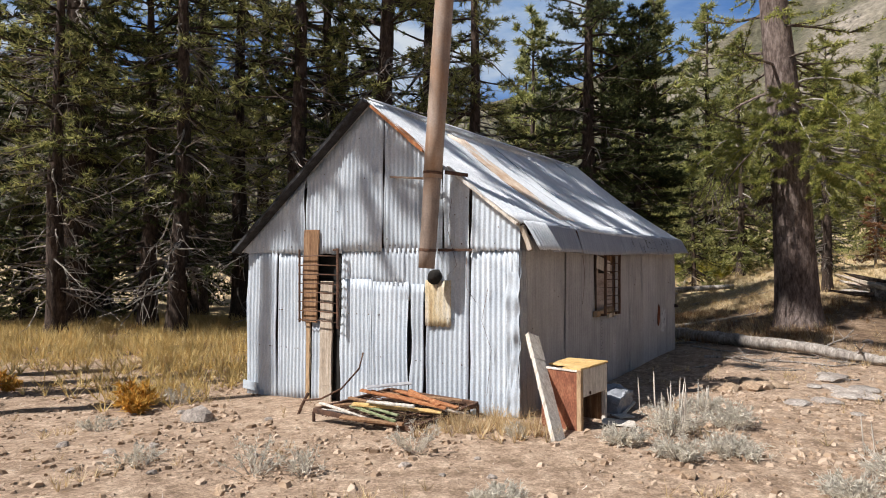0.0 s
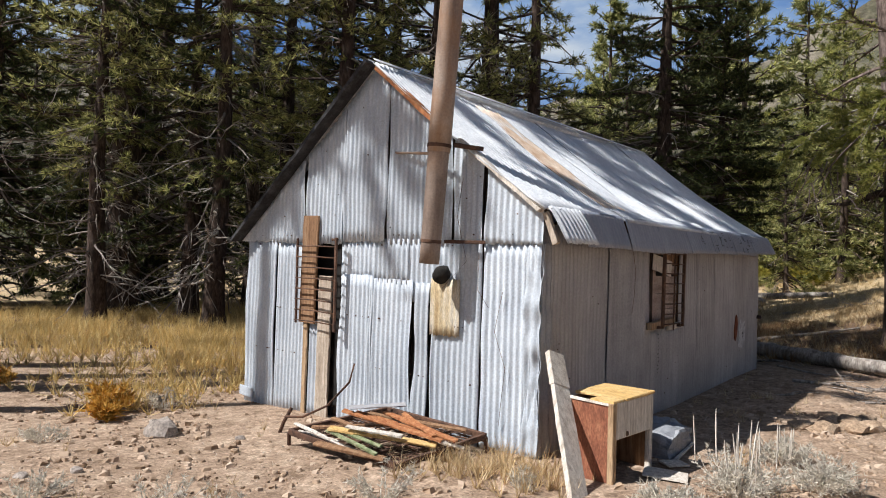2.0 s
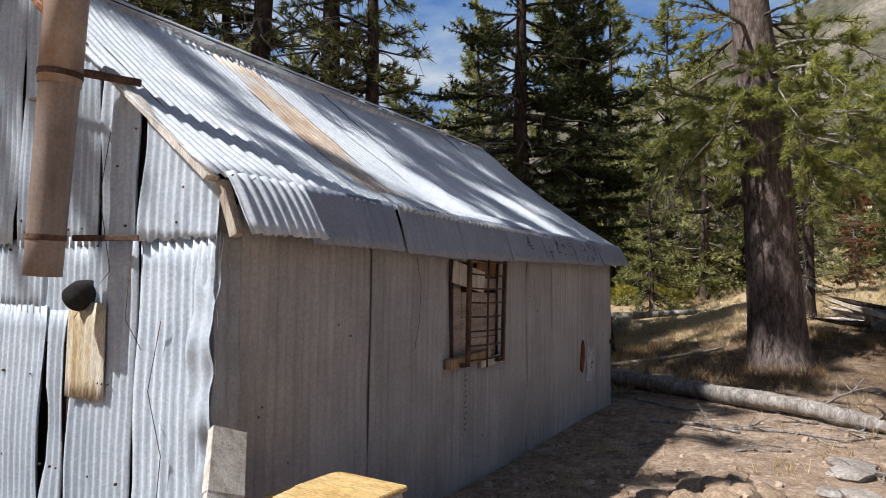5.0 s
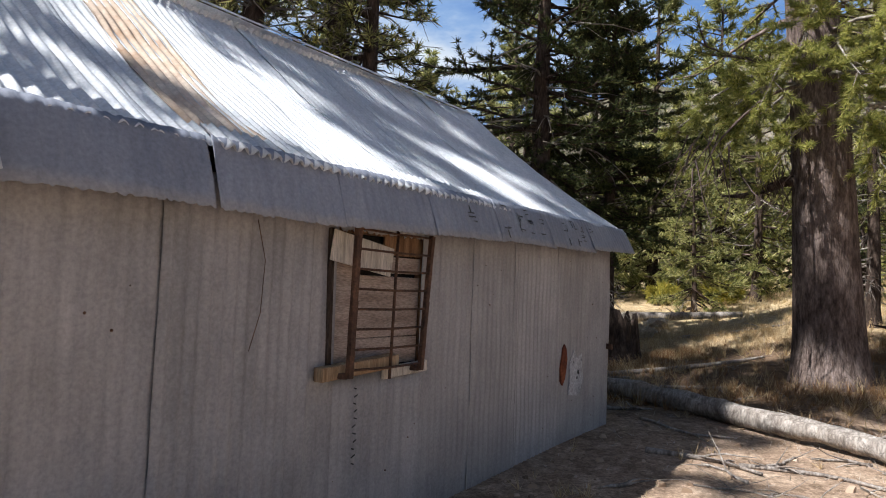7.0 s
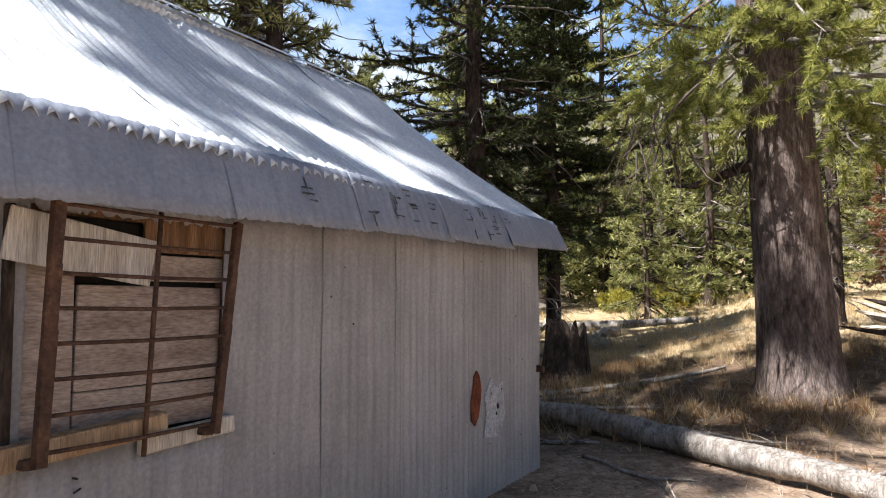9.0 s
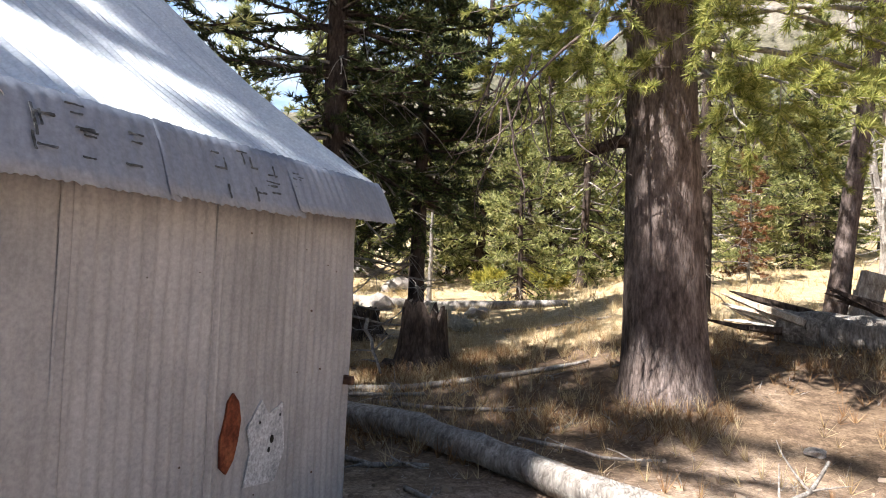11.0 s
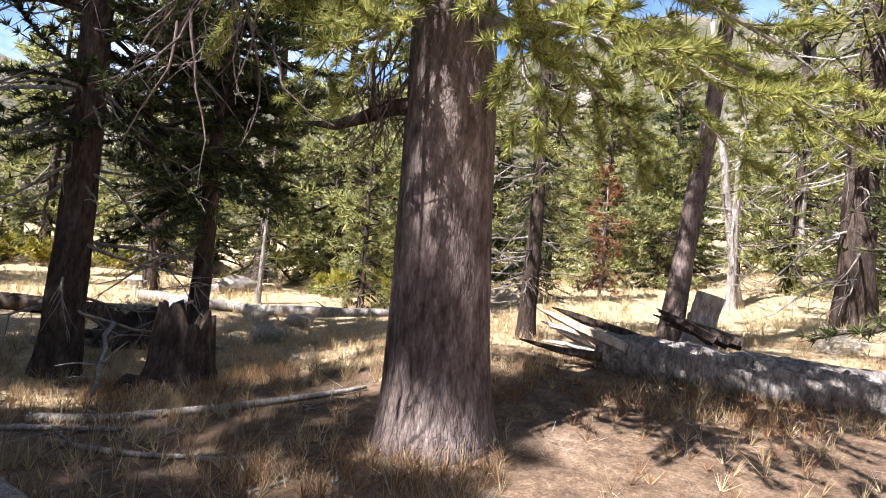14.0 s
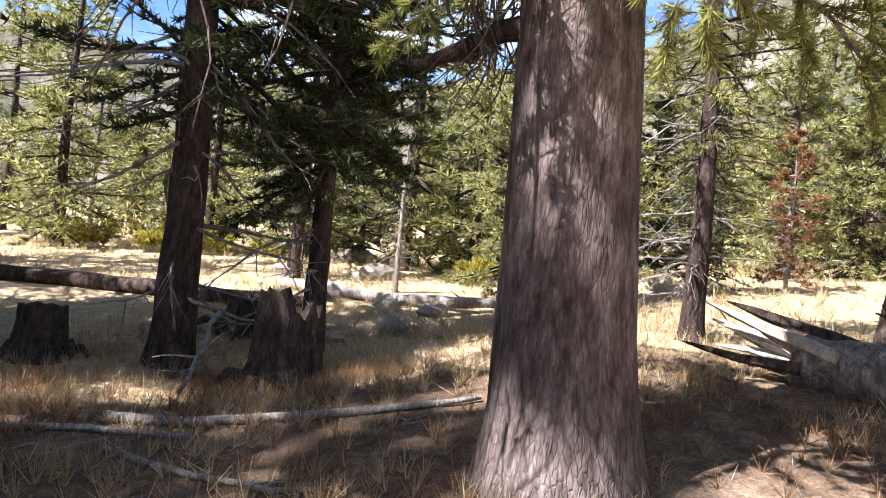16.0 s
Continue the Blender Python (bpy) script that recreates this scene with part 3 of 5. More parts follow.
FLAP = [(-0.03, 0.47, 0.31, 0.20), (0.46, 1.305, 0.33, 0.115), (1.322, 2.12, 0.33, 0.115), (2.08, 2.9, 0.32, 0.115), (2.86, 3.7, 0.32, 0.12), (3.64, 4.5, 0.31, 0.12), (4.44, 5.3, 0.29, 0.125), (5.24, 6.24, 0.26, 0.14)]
# First flap is coloured as sunlit; darker blue-grey iron paints shade on the rest.
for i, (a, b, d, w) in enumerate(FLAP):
    sheet("eave_flap", flap(d, w), a, b, 0.0, 0.34, TIN_ROOF if i == 0 else TIN_EAVE_SHADE, cabin, 6, depth=0.011 if i == 0 else 0.0025, dent=0.006, seed=150 + i, label="" if i else "corrugated end of the eave flap")
# eave edge, fascia boards and the near rafter end
part("fascia_board", between((APEX_X + 0.04, -0.075, APEX_Z - 0.07), (-1.18, -0.075, roof_z(-1.18) - 0.07), 0.035, 0.11, up=(0, -1, 0), rough=0.006, seed=4), WOOD_ORANGE, cabin, "worn orange wooden fascia board")
part("fascia_board", between((-0.86, -0.075, roof_z(-0.86) - 0.045), (0.03, -0.075, roof_z(0.03) - 0.045), 0.035, 0.07, up=(0, -1, 0), rough=0.004, seed=5), WOOD_PALE, cabin, "pale bare fascia board")
# Black left fascia stands in for the overhang's shaded underside and edge.
part("fascia_board", between((APEX_X + 0.0, -0.145, APEX_Z - 0.015), (EAVE_L + 0.0, -0.155, EAVE_LZ - 0.02), 0.045, 0.15, up=(0, -1, 0), rough=0.005, seed=6), TAR_SHADE, cabin, "black fascia board painting the shaded overhang")
part("rafter_end", between((0.05, -0.03, 2.02), (0.15, -0.02, 1.76), 0.05, 0.05, up=(0, 1, 0)), WOOD, cabin)
# corner: crumpled flashing
sheet("corner_flashing", lambda u, v, q: (0.022 + q * 0.5 + 0.02 * noise.noise(Vector((u * 16, v * 7, 3.0))), u + 0.012 * noise.noise(Vector((u * 9, v * 11, 8.0))), v), -0.03, 0.12, 0.0, 1.78, TIN_FOIL, cabin, 44, pitch=0.09, depth=0.012, dent=0.03, seed=171, curl=0.03, label="crumpled iron corner flashing")

sheet("corner_flashing", lambda u, v, q: gfront(u + 0.012 * noise.noise(Vector((u * 9, v * 9, 1.0))), v, 0.034 + q * 0.6 + 0.03 * noise.noise(Vector((u * 14, v * 6, 5.0)))), -0.13, 0.03, 0.0, 1.76, TIN, cabin, 44, pitch=0.09, depth=0.012, dent=0.03, seed=172, curl=0.02, label="crumpled iron corner flashing")

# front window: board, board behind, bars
# Near-black slab fills the opening, standing in for the unlit room.
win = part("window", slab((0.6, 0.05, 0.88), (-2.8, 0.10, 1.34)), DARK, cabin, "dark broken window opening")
part("board", slab((0.27, 0.03, 1.2), (-3.0, -0.085, 1.46), (0, 1.5, 0), rough=0.003, cuts=6), WOOD_BROWN, win, "brown split plank")
part("board", slab((0.215, 0.03, 1.55), (-2.735, -0.06, 0.62), (0, 0.6, 0), rough=0.003, cuts=6), WOOD, win, "grey plank")
part("board", slab((0.07, 0.025, 1.1), (-3.05, -0.07, 0.35), (0, 0.4, 0), rough=0.003, cuts=6), WOOD_TAN, win)
# Not a plank: near-black strip painting the door-edge and grille shadow.
part("board", slab((0.09, 0.03, 1.7), (-2.575, 0.0, 0.85)), DARK, win)
grille = part("window_grille", slab((0.025, 0.025, 0.95), (-3.15, -0.14, 1.33), (0, -0.8, 0)), RUST, win, "rusted iron bar grille")
part("bar", slab((0.035, 0.025, 1.0), (-2.45, -0.16, 1.31), (0, -0.6, 0)), RUST, grille)
part("bar", slab((0.1, 0.025, 0.025), (-2.5, -0.14, 1.79)), RUST, grille)
for i in range(8):
    z = 0.89 + i * 0.118
    rod("bar", [(-3.16, -0.15, z), (-2.8, -0.152, z + 0.004), (-2.45, -0.165, z - 0.006)], 0.008, RUST, grille, sides=6)

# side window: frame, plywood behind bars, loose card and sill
# Near-black backing paints the shade behind the boards.
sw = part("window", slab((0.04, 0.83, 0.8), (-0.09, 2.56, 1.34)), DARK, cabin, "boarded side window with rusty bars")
for a, b, z0, z1, mt in [(2.17, 2.37, 0.98, 1.6, PLY_GREY), (2.38, 2.97, 0.97, 1.13, PLY_GREY), (2.38, 2.97, 1.135, 1.30, PLY_GREY), (2.38, 2.97, 1.305, 1.50, PLY_GREY), (2.66, 2.98, 1.52, 1.62, PLY_GREY), (2.62, 2.98, 1.63, 1.75, WOOD_BROWN)]:
    part("board", slab((0.022, b - a, z1 - z0), (-0.045 + random.uniform(-0.006, 0.006), (a + b) / 2, (z0 + z1) / 2), (random.uniform(-1.2, 1.2), 0, 0), bevel=0.003), mt, sw)
part("board", slab((0.012, 0.5, 0.17), (0.045, 2.36, 1.62), (-9, 0, 0), bevel=0.003), WOOD_PALE, sw, "pale loose board nailed askew")
part("sill", slab((0.07, 0.62, 0.075), (0.045, 2.36, 0.985), (3.5, 0, 0), rough=0.003), WOOD_TAN, sw)
part("sill", slab((0.03, 0.42, 0.07), (0.02, 2.8, 0.935), (2.5, 0, 0)), WOOD_PALE, sw)
part("frame_side", slab((0.035, 0.03, 0.78), (0.01, 2.145, 1.36), (1, 0, 0)), BARK_DARK, sw)
TL, BL, TR, BR = Vector((0.128, 2.225, 1.77)), Vector((0.125, 2.205, 0.945)), Vector((0.05, 2.985, 1.77)), Vector((0.085, 2.87, 0.93))
grille2 = part("window_grille", between(TL, BL, 0.04, 0.03, up=(1, 0, 0)), RUST, sw, "rusted iron bar grille")
part("bar", between(TR, BR, 0.035, 0.03, up=(1, 0, 0)), RUST, grille2)
rod("bar", [TL.lerp(TR, 0.5), BL.lerp(BR, 0.5) + Vector((0, 0.02, -0.03))], 0.009, RUST, grille2, sides=6)
for i in range(8):
    k = 0.02 + 0.93 * i / 7
    a, b = TL.lerp(BL, k), TR.lerp(BR, k)
    rod("bar", [a, a.lerp(b, 0.5) + Vector((0.006, 0, -0.004)), b], 0.007, RUST, grille2, sides=6)
for p in (BL, BR):
    part("bolt", slab((0.06, 0.05, 0.03), (p.x - 0.04, p.y - 0.02, p.z + 0.01), rough=0.003), RUST, grille2)

# rust hole low in the side wall, with a bullet-holed patch beside it
part("rust_hole", prism([(4.985, 0.64), (5.03, 0.60), (5.075, 0.655), (5.10, 0.74), (5.115, 0.83), (5.095, 0.92), (5.055, 0.965), (5.02, 0.93), (5.005, 0.85), (4.98, 0.76)], 0.006, 0.017, "x"), RED_RUST, cabin, "rusted-through brown hole in the sheet")
part("iron_patch", prism([(5.16, 0.50), (5.40, 0.47), (5.47, 0.62), (5.44, 0.86), (5.33, 0.82), (5.27, 0.90), (5.17, 0.78), (5.20, 0.66)], 0.006, 0.0115, "x"), PALE_PAINT, cabin, "flaking pale paint patch")
for y, z, a in ((5.36, 0.69, 0.022), (5.34, 0.64, 0.014), (5.26, 0.79, 0.008), (5.42, 0.80, 0.008)):
    # Raised near-black plates; the dark inside each hole is only colour.
    part("bullet_hole", prism([(y + a * 0.7 * math.cos(k * 0.9), z + a * math.sin(k * 0.9)) for k in range(7)], 0.011, 0.0145, "x"), DARK, cabin)
part("bolt", slab((0.09, 0.04, 0.05), (0.02, 6.05, 0.89), rough=0.006), RUST, cabin)
# tar smears on the eave flap
r = random.Random(15)
for y0 in (3.75, 3.95, 4.1, 4.3, 4.75, 4.95, 5.1, 5.3, 3.3):
    for k in range(r.randint(3, 6)):
        t = r.uniform(0.15, 0.8)
        y = y0 + r.uniform(-0.04, 0.04)
        w, h = r.choice(((0.07, 0.008), (0.008, 0.06), (0.045, 0.006)))
        f = flap(0.30, 0.122)
        a, b = Vector(f(y, 0.34 * t, 0.009)), Vector(f(y, 0.34 * min(1, t + h / 0.34), 0.009))
        part("tar_smear", between(a, b, w, 0.003, 0, up=(0.9, 0, 0.42), seed=k), TAR_FADED, cabin)
# nail heads over the walls
heads = bmesh.new()
r = random.Random(5)
for _ in range(45):
    y, z = r.uniform(0.1, 6.0), r.uniform(0.1, 1.75)
    if 2.1 < y < 3.05 and z > 0.9:
        continue
    bmesh.ops.create_icosphere(heads, subdivisions=1, radius=r.uniform(0.003, 0.007), matrix=Matrix.Translation((0.01, y, z)))
for _ in range(90):
    x = r.uniform(-4.1, -0.05)
    z = r.choice([1.74, 1.84, 1.0, 0.5, r.uniform(1.9, roof_z(x) - 0.15)])
    if -3.2 < x < -2.4 and z < 1.8:
        continue
    bmesh.ops.create_icosphere(heads, subdivisions=1, radius=r.uniform(0.005, 0.010), matrix=Matrix.Translation(gfront(x, z, 0.032)))
tagged(part("nail_heads", heads, RUST, cabin), kind="stuff")

# flue pipe on the front, its stub and the stained plate below
pipe = part("flue_pipe", bmesh.new(), PIPE, cabin, "tall rusty stove flue pipe")
PB, PT = Vector((-0.985, -0.30, 1.57)), Vector((-0.70, -0.30, 5.3))


def along(z):
    return PB + (PT - PB) * (z - PB.z) / (PT.z - PB.z)


def pipe_part(name, z0, z1, r0, r1, label="", mat=PIPE):
    n = 6
    v, f = tube_data([along(z0 + (z1 - z0) * i / n) for i in range(n + 1)], [r0 + (r1 - r0) * i / n for i in range(n + 1)], 28, cap=False)
    k = len(v)
    v2, f2 = tube_data([along(z0 + (z1 - z0) * i / n) for i in range(n + 1)], [r0 - 0.004 + (r1 - r0) * i / n for i in range(n + 1)], 28, cap=False)
    f += [tuple(k + i for i in reversed(q)) for q in f2] + [(i, k + i, k + (i + 1) % 28, (i + 1) % 28) for i in range(28)]
    return mesh_part(name, v + v2, f, mat, pipe, label, True)


pipe_part("pipe_length", 1.57, 2.62, 0.090, 0.096)
pipe_part("pipe_length", 2.56, 5.3, 0.103, 0.103)
pipe_part("pipe_band", 1.755, 1.785, 0.095, 0.095, "rusty band", RUST)
pipe_part("pipe_band", 2.60, 2.63, 0.108, 0.108, "rusty band", RUST)
part("bracket", between((-1.7, -0.05, 2.66), (-0.98, -0.19, 2.57), 0.02, 0.04, up=(0, -1, 0.1)), TIN_RUST, pipe)
part("bracket", between((-0.78, -0.25, 2.62), (-0.62, -0.03, 2.6), 0.02, 0.04, up=(0, 0, 1)), RUST, pipe)
part("bracket", between((-0.9, -0.2, 1.77), (-0.55, -0.05, 1.77), 0.02, 0.03, up=(0, 0, 1)), RUST, pipe)
rod("flue_stub", [(-1.05, 0.03, 1.48), (-1.04, -0.07, 1.47), (-1.02, -0.11, 1.45)], [0.082, 0.082, 0.075], DARK, cabin, "black flue stub", 16)
sheet("stained_plate", lambda u, v, q: gfront(u, v, q + 0.035), -1.18, -0.83, 0.91, 1.43, STAIN, cabin, 5, depth=0.003, seed=200, label="tan stained iron plate")
for pts in ([(-0.80, -0.08, 2.35), (-0.84, -0.1, 2.0), (-0.72, -0.1, 1.6), (-0.95, -0.15, 1.35)], [(-0.35, -0.05, 1.35), (-0.42, -0.06, 1.0), (-0.3, -0.06, 0.7), (-0.36, -0.05, 0.2)], [(-0.62, -0.05, 1.7), (-0.6, -0.08, 1.35), (-0.5, -0.05, 1.2)]):
    rod("wire", pts, 0.0022, RUST, cabin, sides=5)
rod("wire", [(0.05, 1.62, 1.74), (0.055, 1.67, 1.55), (0.05, 1.66, 1.3), (0.055, 1.6, 1.12)], 0.0022, RUST, cabin, sides=5)
r = random.Random(31)
for i in range(11):
    part("drip_mark", slab((0.004, 0.022 + r.uniform(0, 0.014), 0.007), (0.012, 2.38 + r.uniform(-0.008, 0.008), 0.86 - 0.042 * i), (25 if i % 2 else -20, 0, 0), 0.001), TAR_SHADE, cabin)


# ---- trees ----
def tuft_mesh(name, centers, axes, size, needles, width, mat, rnd_seed, spread=0.9):
    """Needle sprays: thin blades fanning from each centre."""
    rs = np.random.RandomState(rnd_seed)
    c, a = np.asarray(centers, dtype=float), np.asarray(axes, dtype=float)
    a /= np.maximum(np.linalg.norm(a, axis=1, keepdims=True), 1e-6)
    n = len(c)
    k = needles
    d = a[:, None, :] * 0.8 + rs.normal(size=(n, k, 3)) * spread * 0.6
    d /= np.maximum(np.linalg.norm(d, axis=2, keepdims=True), 1e-6)
    ln = size * rs.uniform(0.6, 1.25, size=(n, k, 1)) * rs.uniform(0.75, 1.3, size=(n, 1, 1))
    side = np.cross(d, rs.normal(size=(n, k, 3)))
    side /= np.maximum(np.linalg.norm(side, axis=2, keepdims=True), 1e-6)
    root = c[:, None, :] + d * ln * 0.08
    tip = root + d * ln
    tip[:, :, 2] -= ln[:, :, 0] * 0.08
    v = np.stack([root + side * width * 0.5, tip, root - side * width * 0.5], axis=2).reshape(-1, 3)
    f = np.arange(len(v)).reshape(-1, 3)
    return mesh_part(name, v, f, mat)


def limb_points(rnd, base, out, length, droop, rise, n=6, kink=0.12):
    pts, p = [], Vector(base)
    d = Vector(out).normalized()
    for i in range(n + 1):
        pts.append(p.copy())
        s = i / n
        d = (d + Vector((rnd.uniform(-kink, kink), rnd.uniform(-kink, kink), rnd.uniform(-kink, kink) + rise * s - droop * (1 - s) * 0.6))).normalized()
        p = p + d * (length / n)
    return pts


def pine(name, label, seed, height, radius, clear, reach, whorls, per, needles=9, size=0.3, width=0.035, bark=None, leaf=None, dead=10, lean=(0, 0), shape=0.55, sub=4, sides=10, flare=0.35, tuft_gap=0.3, wob=0.07):
    """A conifer: tapered trunk, limbs in loose whorls with side twigs, needle sprays on the outer parts, bare dead limbs low down."""
    rnd = random.Random(seed)
    bark, leaf = bark or BARK_DARK, leaf or NEEDLE
    tree = thing(name, label, "tree")
    n = 22
    line = [Vector((lean[0] * z + 0.05 * math.sin(z * 0.6 + seed) * min(1, z / 4), lean[1] * z + 0.05 * math.cos(z * 0.5 + seed) * min(1, z / 4) - 0.05 * min(1, z / 4), z)) for z in [-0.25] + [height * (i / n) ** 1.5 for i in range(n + 1)]]
    rad = [radius * (1 + flare)] + [max(0.012, radius * ((1 - i / n * 1.0) ** 0.0 * (1 - (i / n) ** 1.5) ** 0.8 + flare * math.exp(-height * (i / n) ** 1.5 / 0.35))) for i in range(n + 1)]
    v, f = tube_data(line, rad, sides, wob=wob, rnd=rnd)
    mesh_part("trunk", v, f, bark, tree, "", True)

    def spine(z):
        for a, b in zip(line, line[1:]):
            if a.z <= z <= b.z:
                return a + (b - a) * ((z - a.z) / max(b.z - a.z, 1e-6))
        return line[-1]
    bv, bf, cs, ax = [], [], [], []
    for w in range(whorls):
        s = w / max(1, whorls - 1)
        z = clear + (height * 0.985 - clear) * s
        for j in range(per):
            ang = rnd.uniform(0, 6.283)
            z2 = z + rnd.uniform(-0.5, 0.5)
            ln = reach * (1 - s) ** shape * rnd.uniform(0.4, 1.2) + 0.25
            if s < 0.1:
                ln *= rnd.uniform(0.6, 1.1)
            up = rnd.uniform(-0.5, 0.25) + 0.5 * s
            pts = limb_points(rnd, spine(min(z2, height)), (math.cos(ang), math.sin(ang), up), ln, 0.22 * (1 - s), 0.18, 5)
            r0 = 0.012 + 0.016 * ln
            tube_data(pts, [r0 * (1 - 0.8 * i / 5) for i in range(6)], 3, bv, bf, cap=False)
            twigs = [pts]
            for q in range(sub):
                i = rnd.randint(1, 4)
                d = (pts[i + 1] - pts[i]).normalized()
                sd = d.cross(Vector((0, 0, 1))) * rnd.choice((-1, 1))
                tp = limb_points(rnd, pts[i], d + sd * rnd.uniform(0.5, 1.1) + Vector((0, 0, rnd.uniform(-0.2, 0.3))), ln * rnd.uniform(0.2, 0.42), 0.05, 0.2, 3)
                tube_data([tp[0], tp[1], tp[3]], [r0 * 0.4, r0 * 0.3, r0 * 0.1], 3, bv, bf, cap=False)
                twigs.append(tp)
            for t, tw in enumerate(twigs):
                m = len(tw) - 1
                tot = sum((b - a).length for a, b in zip(tw, tw[1:]))
                k = max(2, int(tot / tuft_gap))
                for q in range(k):
                    u = (0.4 if t == 0 else 0.25) + (0.6 if t == 0 else 0.75) * (q + rnd.random()) / k
                    i = min(m - 1, int(u * m))
                    c = tw[i] + (tw[i + 1] - tw[i]) * (u * m - i)
                    cs.append(tuple(c))
                    d = (tw[i + 1] - tw[i]).normalized()
                    ax.append((d.x, d.y, d.z + 0.35))
    dv, df = [], []
    for j in range(dead):
        z = rnd.uniform(min(0.8, clear * 0.3), clear + (height - clear) * 0.4)
        ang = rnd.uniform(0, 6.283)
        ln = rnd.uniform(0.4, 1.0) * reach
        pts = limb_points(rnd, spine(z), (math.cos(ang), math.sin(ang), rnd.uniform(-0.35, 0.25)), ln, 0.25, 0.16, 6, 0.3)
        tube_data(pts, [(0.011 + 0.011 * ln) * (1 - 0.85 * i / 6) for i in range(7)], 3, dv, df, cap=False)
        for q in range(rnd.randint(2, 5)):
            i = rnd.randint(1, 5)
            d = (pts[i + 1] - pts[i]).normalized() + Vector((rnd.uniform(-1, 1), rnd.uniform(-1, 1), rnd.uniform(-0.9, 0.3)))
            tp = limb_points(rnd, pts[i], d, ln * rnd.uniform(0.15, 0.45), 0.2, 0.0, 3, 0.25)
            tube_data(tp, [0.010, 0.008, 0.006, 0.003], 3, dv, df, cap=False)
    if bv:
        tagged(mesh_part("branchwork", bv, bf, bark, tree, "", True), kind="stuff")
    if dv:
        tagged(mesh_part("deadwood", dv, df, BARK_GREY, tree, "bare grey dead limbs", True), kind="stuff")
    if cs and leaf:
        crown = tuft_mesh("crown", cs, ax, size, needles, width, leaf, seed + 1)
        crown.parent = tree
        tagged(crown, "needle sprays with ragged outline", kind="stuff")
    return tree


def put(proto, x, y, scale=1.0, turn=0.0, sink=0.05, tilt=(0, 0)):
    m = pose(x, y, gz(x, y) - sink, tilt[0], tilt[1], turn)
    proto.scale = (scale,) * 3
    return copy_thing(proto, m)


def place(proto, x, y, scale=1.0, turn=0.0, sink=0.05):
    proto.matrix_basis = pose(x, y, gz(x, y) - sink, 0, 0, turn) @ Matrix.Scale(scale, 4)
    return proto


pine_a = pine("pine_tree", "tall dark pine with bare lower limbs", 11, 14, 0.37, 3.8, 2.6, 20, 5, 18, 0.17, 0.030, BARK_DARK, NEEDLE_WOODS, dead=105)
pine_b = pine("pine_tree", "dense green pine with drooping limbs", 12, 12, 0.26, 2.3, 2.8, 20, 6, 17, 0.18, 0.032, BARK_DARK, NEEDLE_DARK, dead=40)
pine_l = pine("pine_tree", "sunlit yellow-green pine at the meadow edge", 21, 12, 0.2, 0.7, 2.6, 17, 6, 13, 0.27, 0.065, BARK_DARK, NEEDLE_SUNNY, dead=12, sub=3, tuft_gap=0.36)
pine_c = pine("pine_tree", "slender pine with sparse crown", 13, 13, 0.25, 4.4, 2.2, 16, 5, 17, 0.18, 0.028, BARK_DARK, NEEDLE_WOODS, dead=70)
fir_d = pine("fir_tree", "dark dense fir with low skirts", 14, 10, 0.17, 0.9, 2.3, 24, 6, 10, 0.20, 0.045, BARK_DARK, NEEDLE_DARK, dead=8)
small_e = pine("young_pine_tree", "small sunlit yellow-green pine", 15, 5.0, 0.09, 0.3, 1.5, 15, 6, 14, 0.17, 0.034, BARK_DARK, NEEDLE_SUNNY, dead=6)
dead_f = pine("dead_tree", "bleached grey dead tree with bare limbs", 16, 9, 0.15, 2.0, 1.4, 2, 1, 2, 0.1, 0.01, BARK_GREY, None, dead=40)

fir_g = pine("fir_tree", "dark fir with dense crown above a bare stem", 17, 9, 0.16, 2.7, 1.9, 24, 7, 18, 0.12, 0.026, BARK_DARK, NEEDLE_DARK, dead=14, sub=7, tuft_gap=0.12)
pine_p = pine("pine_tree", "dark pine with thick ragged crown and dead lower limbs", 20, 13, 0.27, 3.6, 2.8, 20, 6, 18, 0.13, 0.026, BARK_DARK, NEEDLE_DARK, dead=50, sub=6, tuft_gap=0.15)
tall_h = pine("tall_pine_tree", "very tall pine with high open crown", 18, 24, 0.22, 11.0, 2.5, 14, 3, 14, 0.30, 0.08, BARK_DARK, NEEDLE, dead=4, shape=0.3, sub=4, tuft_gap=0.2)
tall_j = pine("tall_pine_tree", "tall pine with a small crown on a long bare stem", 24, 19.3, 0.2, 12.4, 2.3, 9, 4, 14, 0.30, 0.08, BARK_DARK, NEEDLE, dead=4, shape=0.3, sub=4, tuft_gap=0.2)
red_i = pine("dying_tree", "young pine with dead rust-red needles", 19, 5.5, 0.07, 0.6, 1.0, 13, 5, 18, 0.15, 0.030, BARK_GREY, NEEDLE_RED, dead=14)

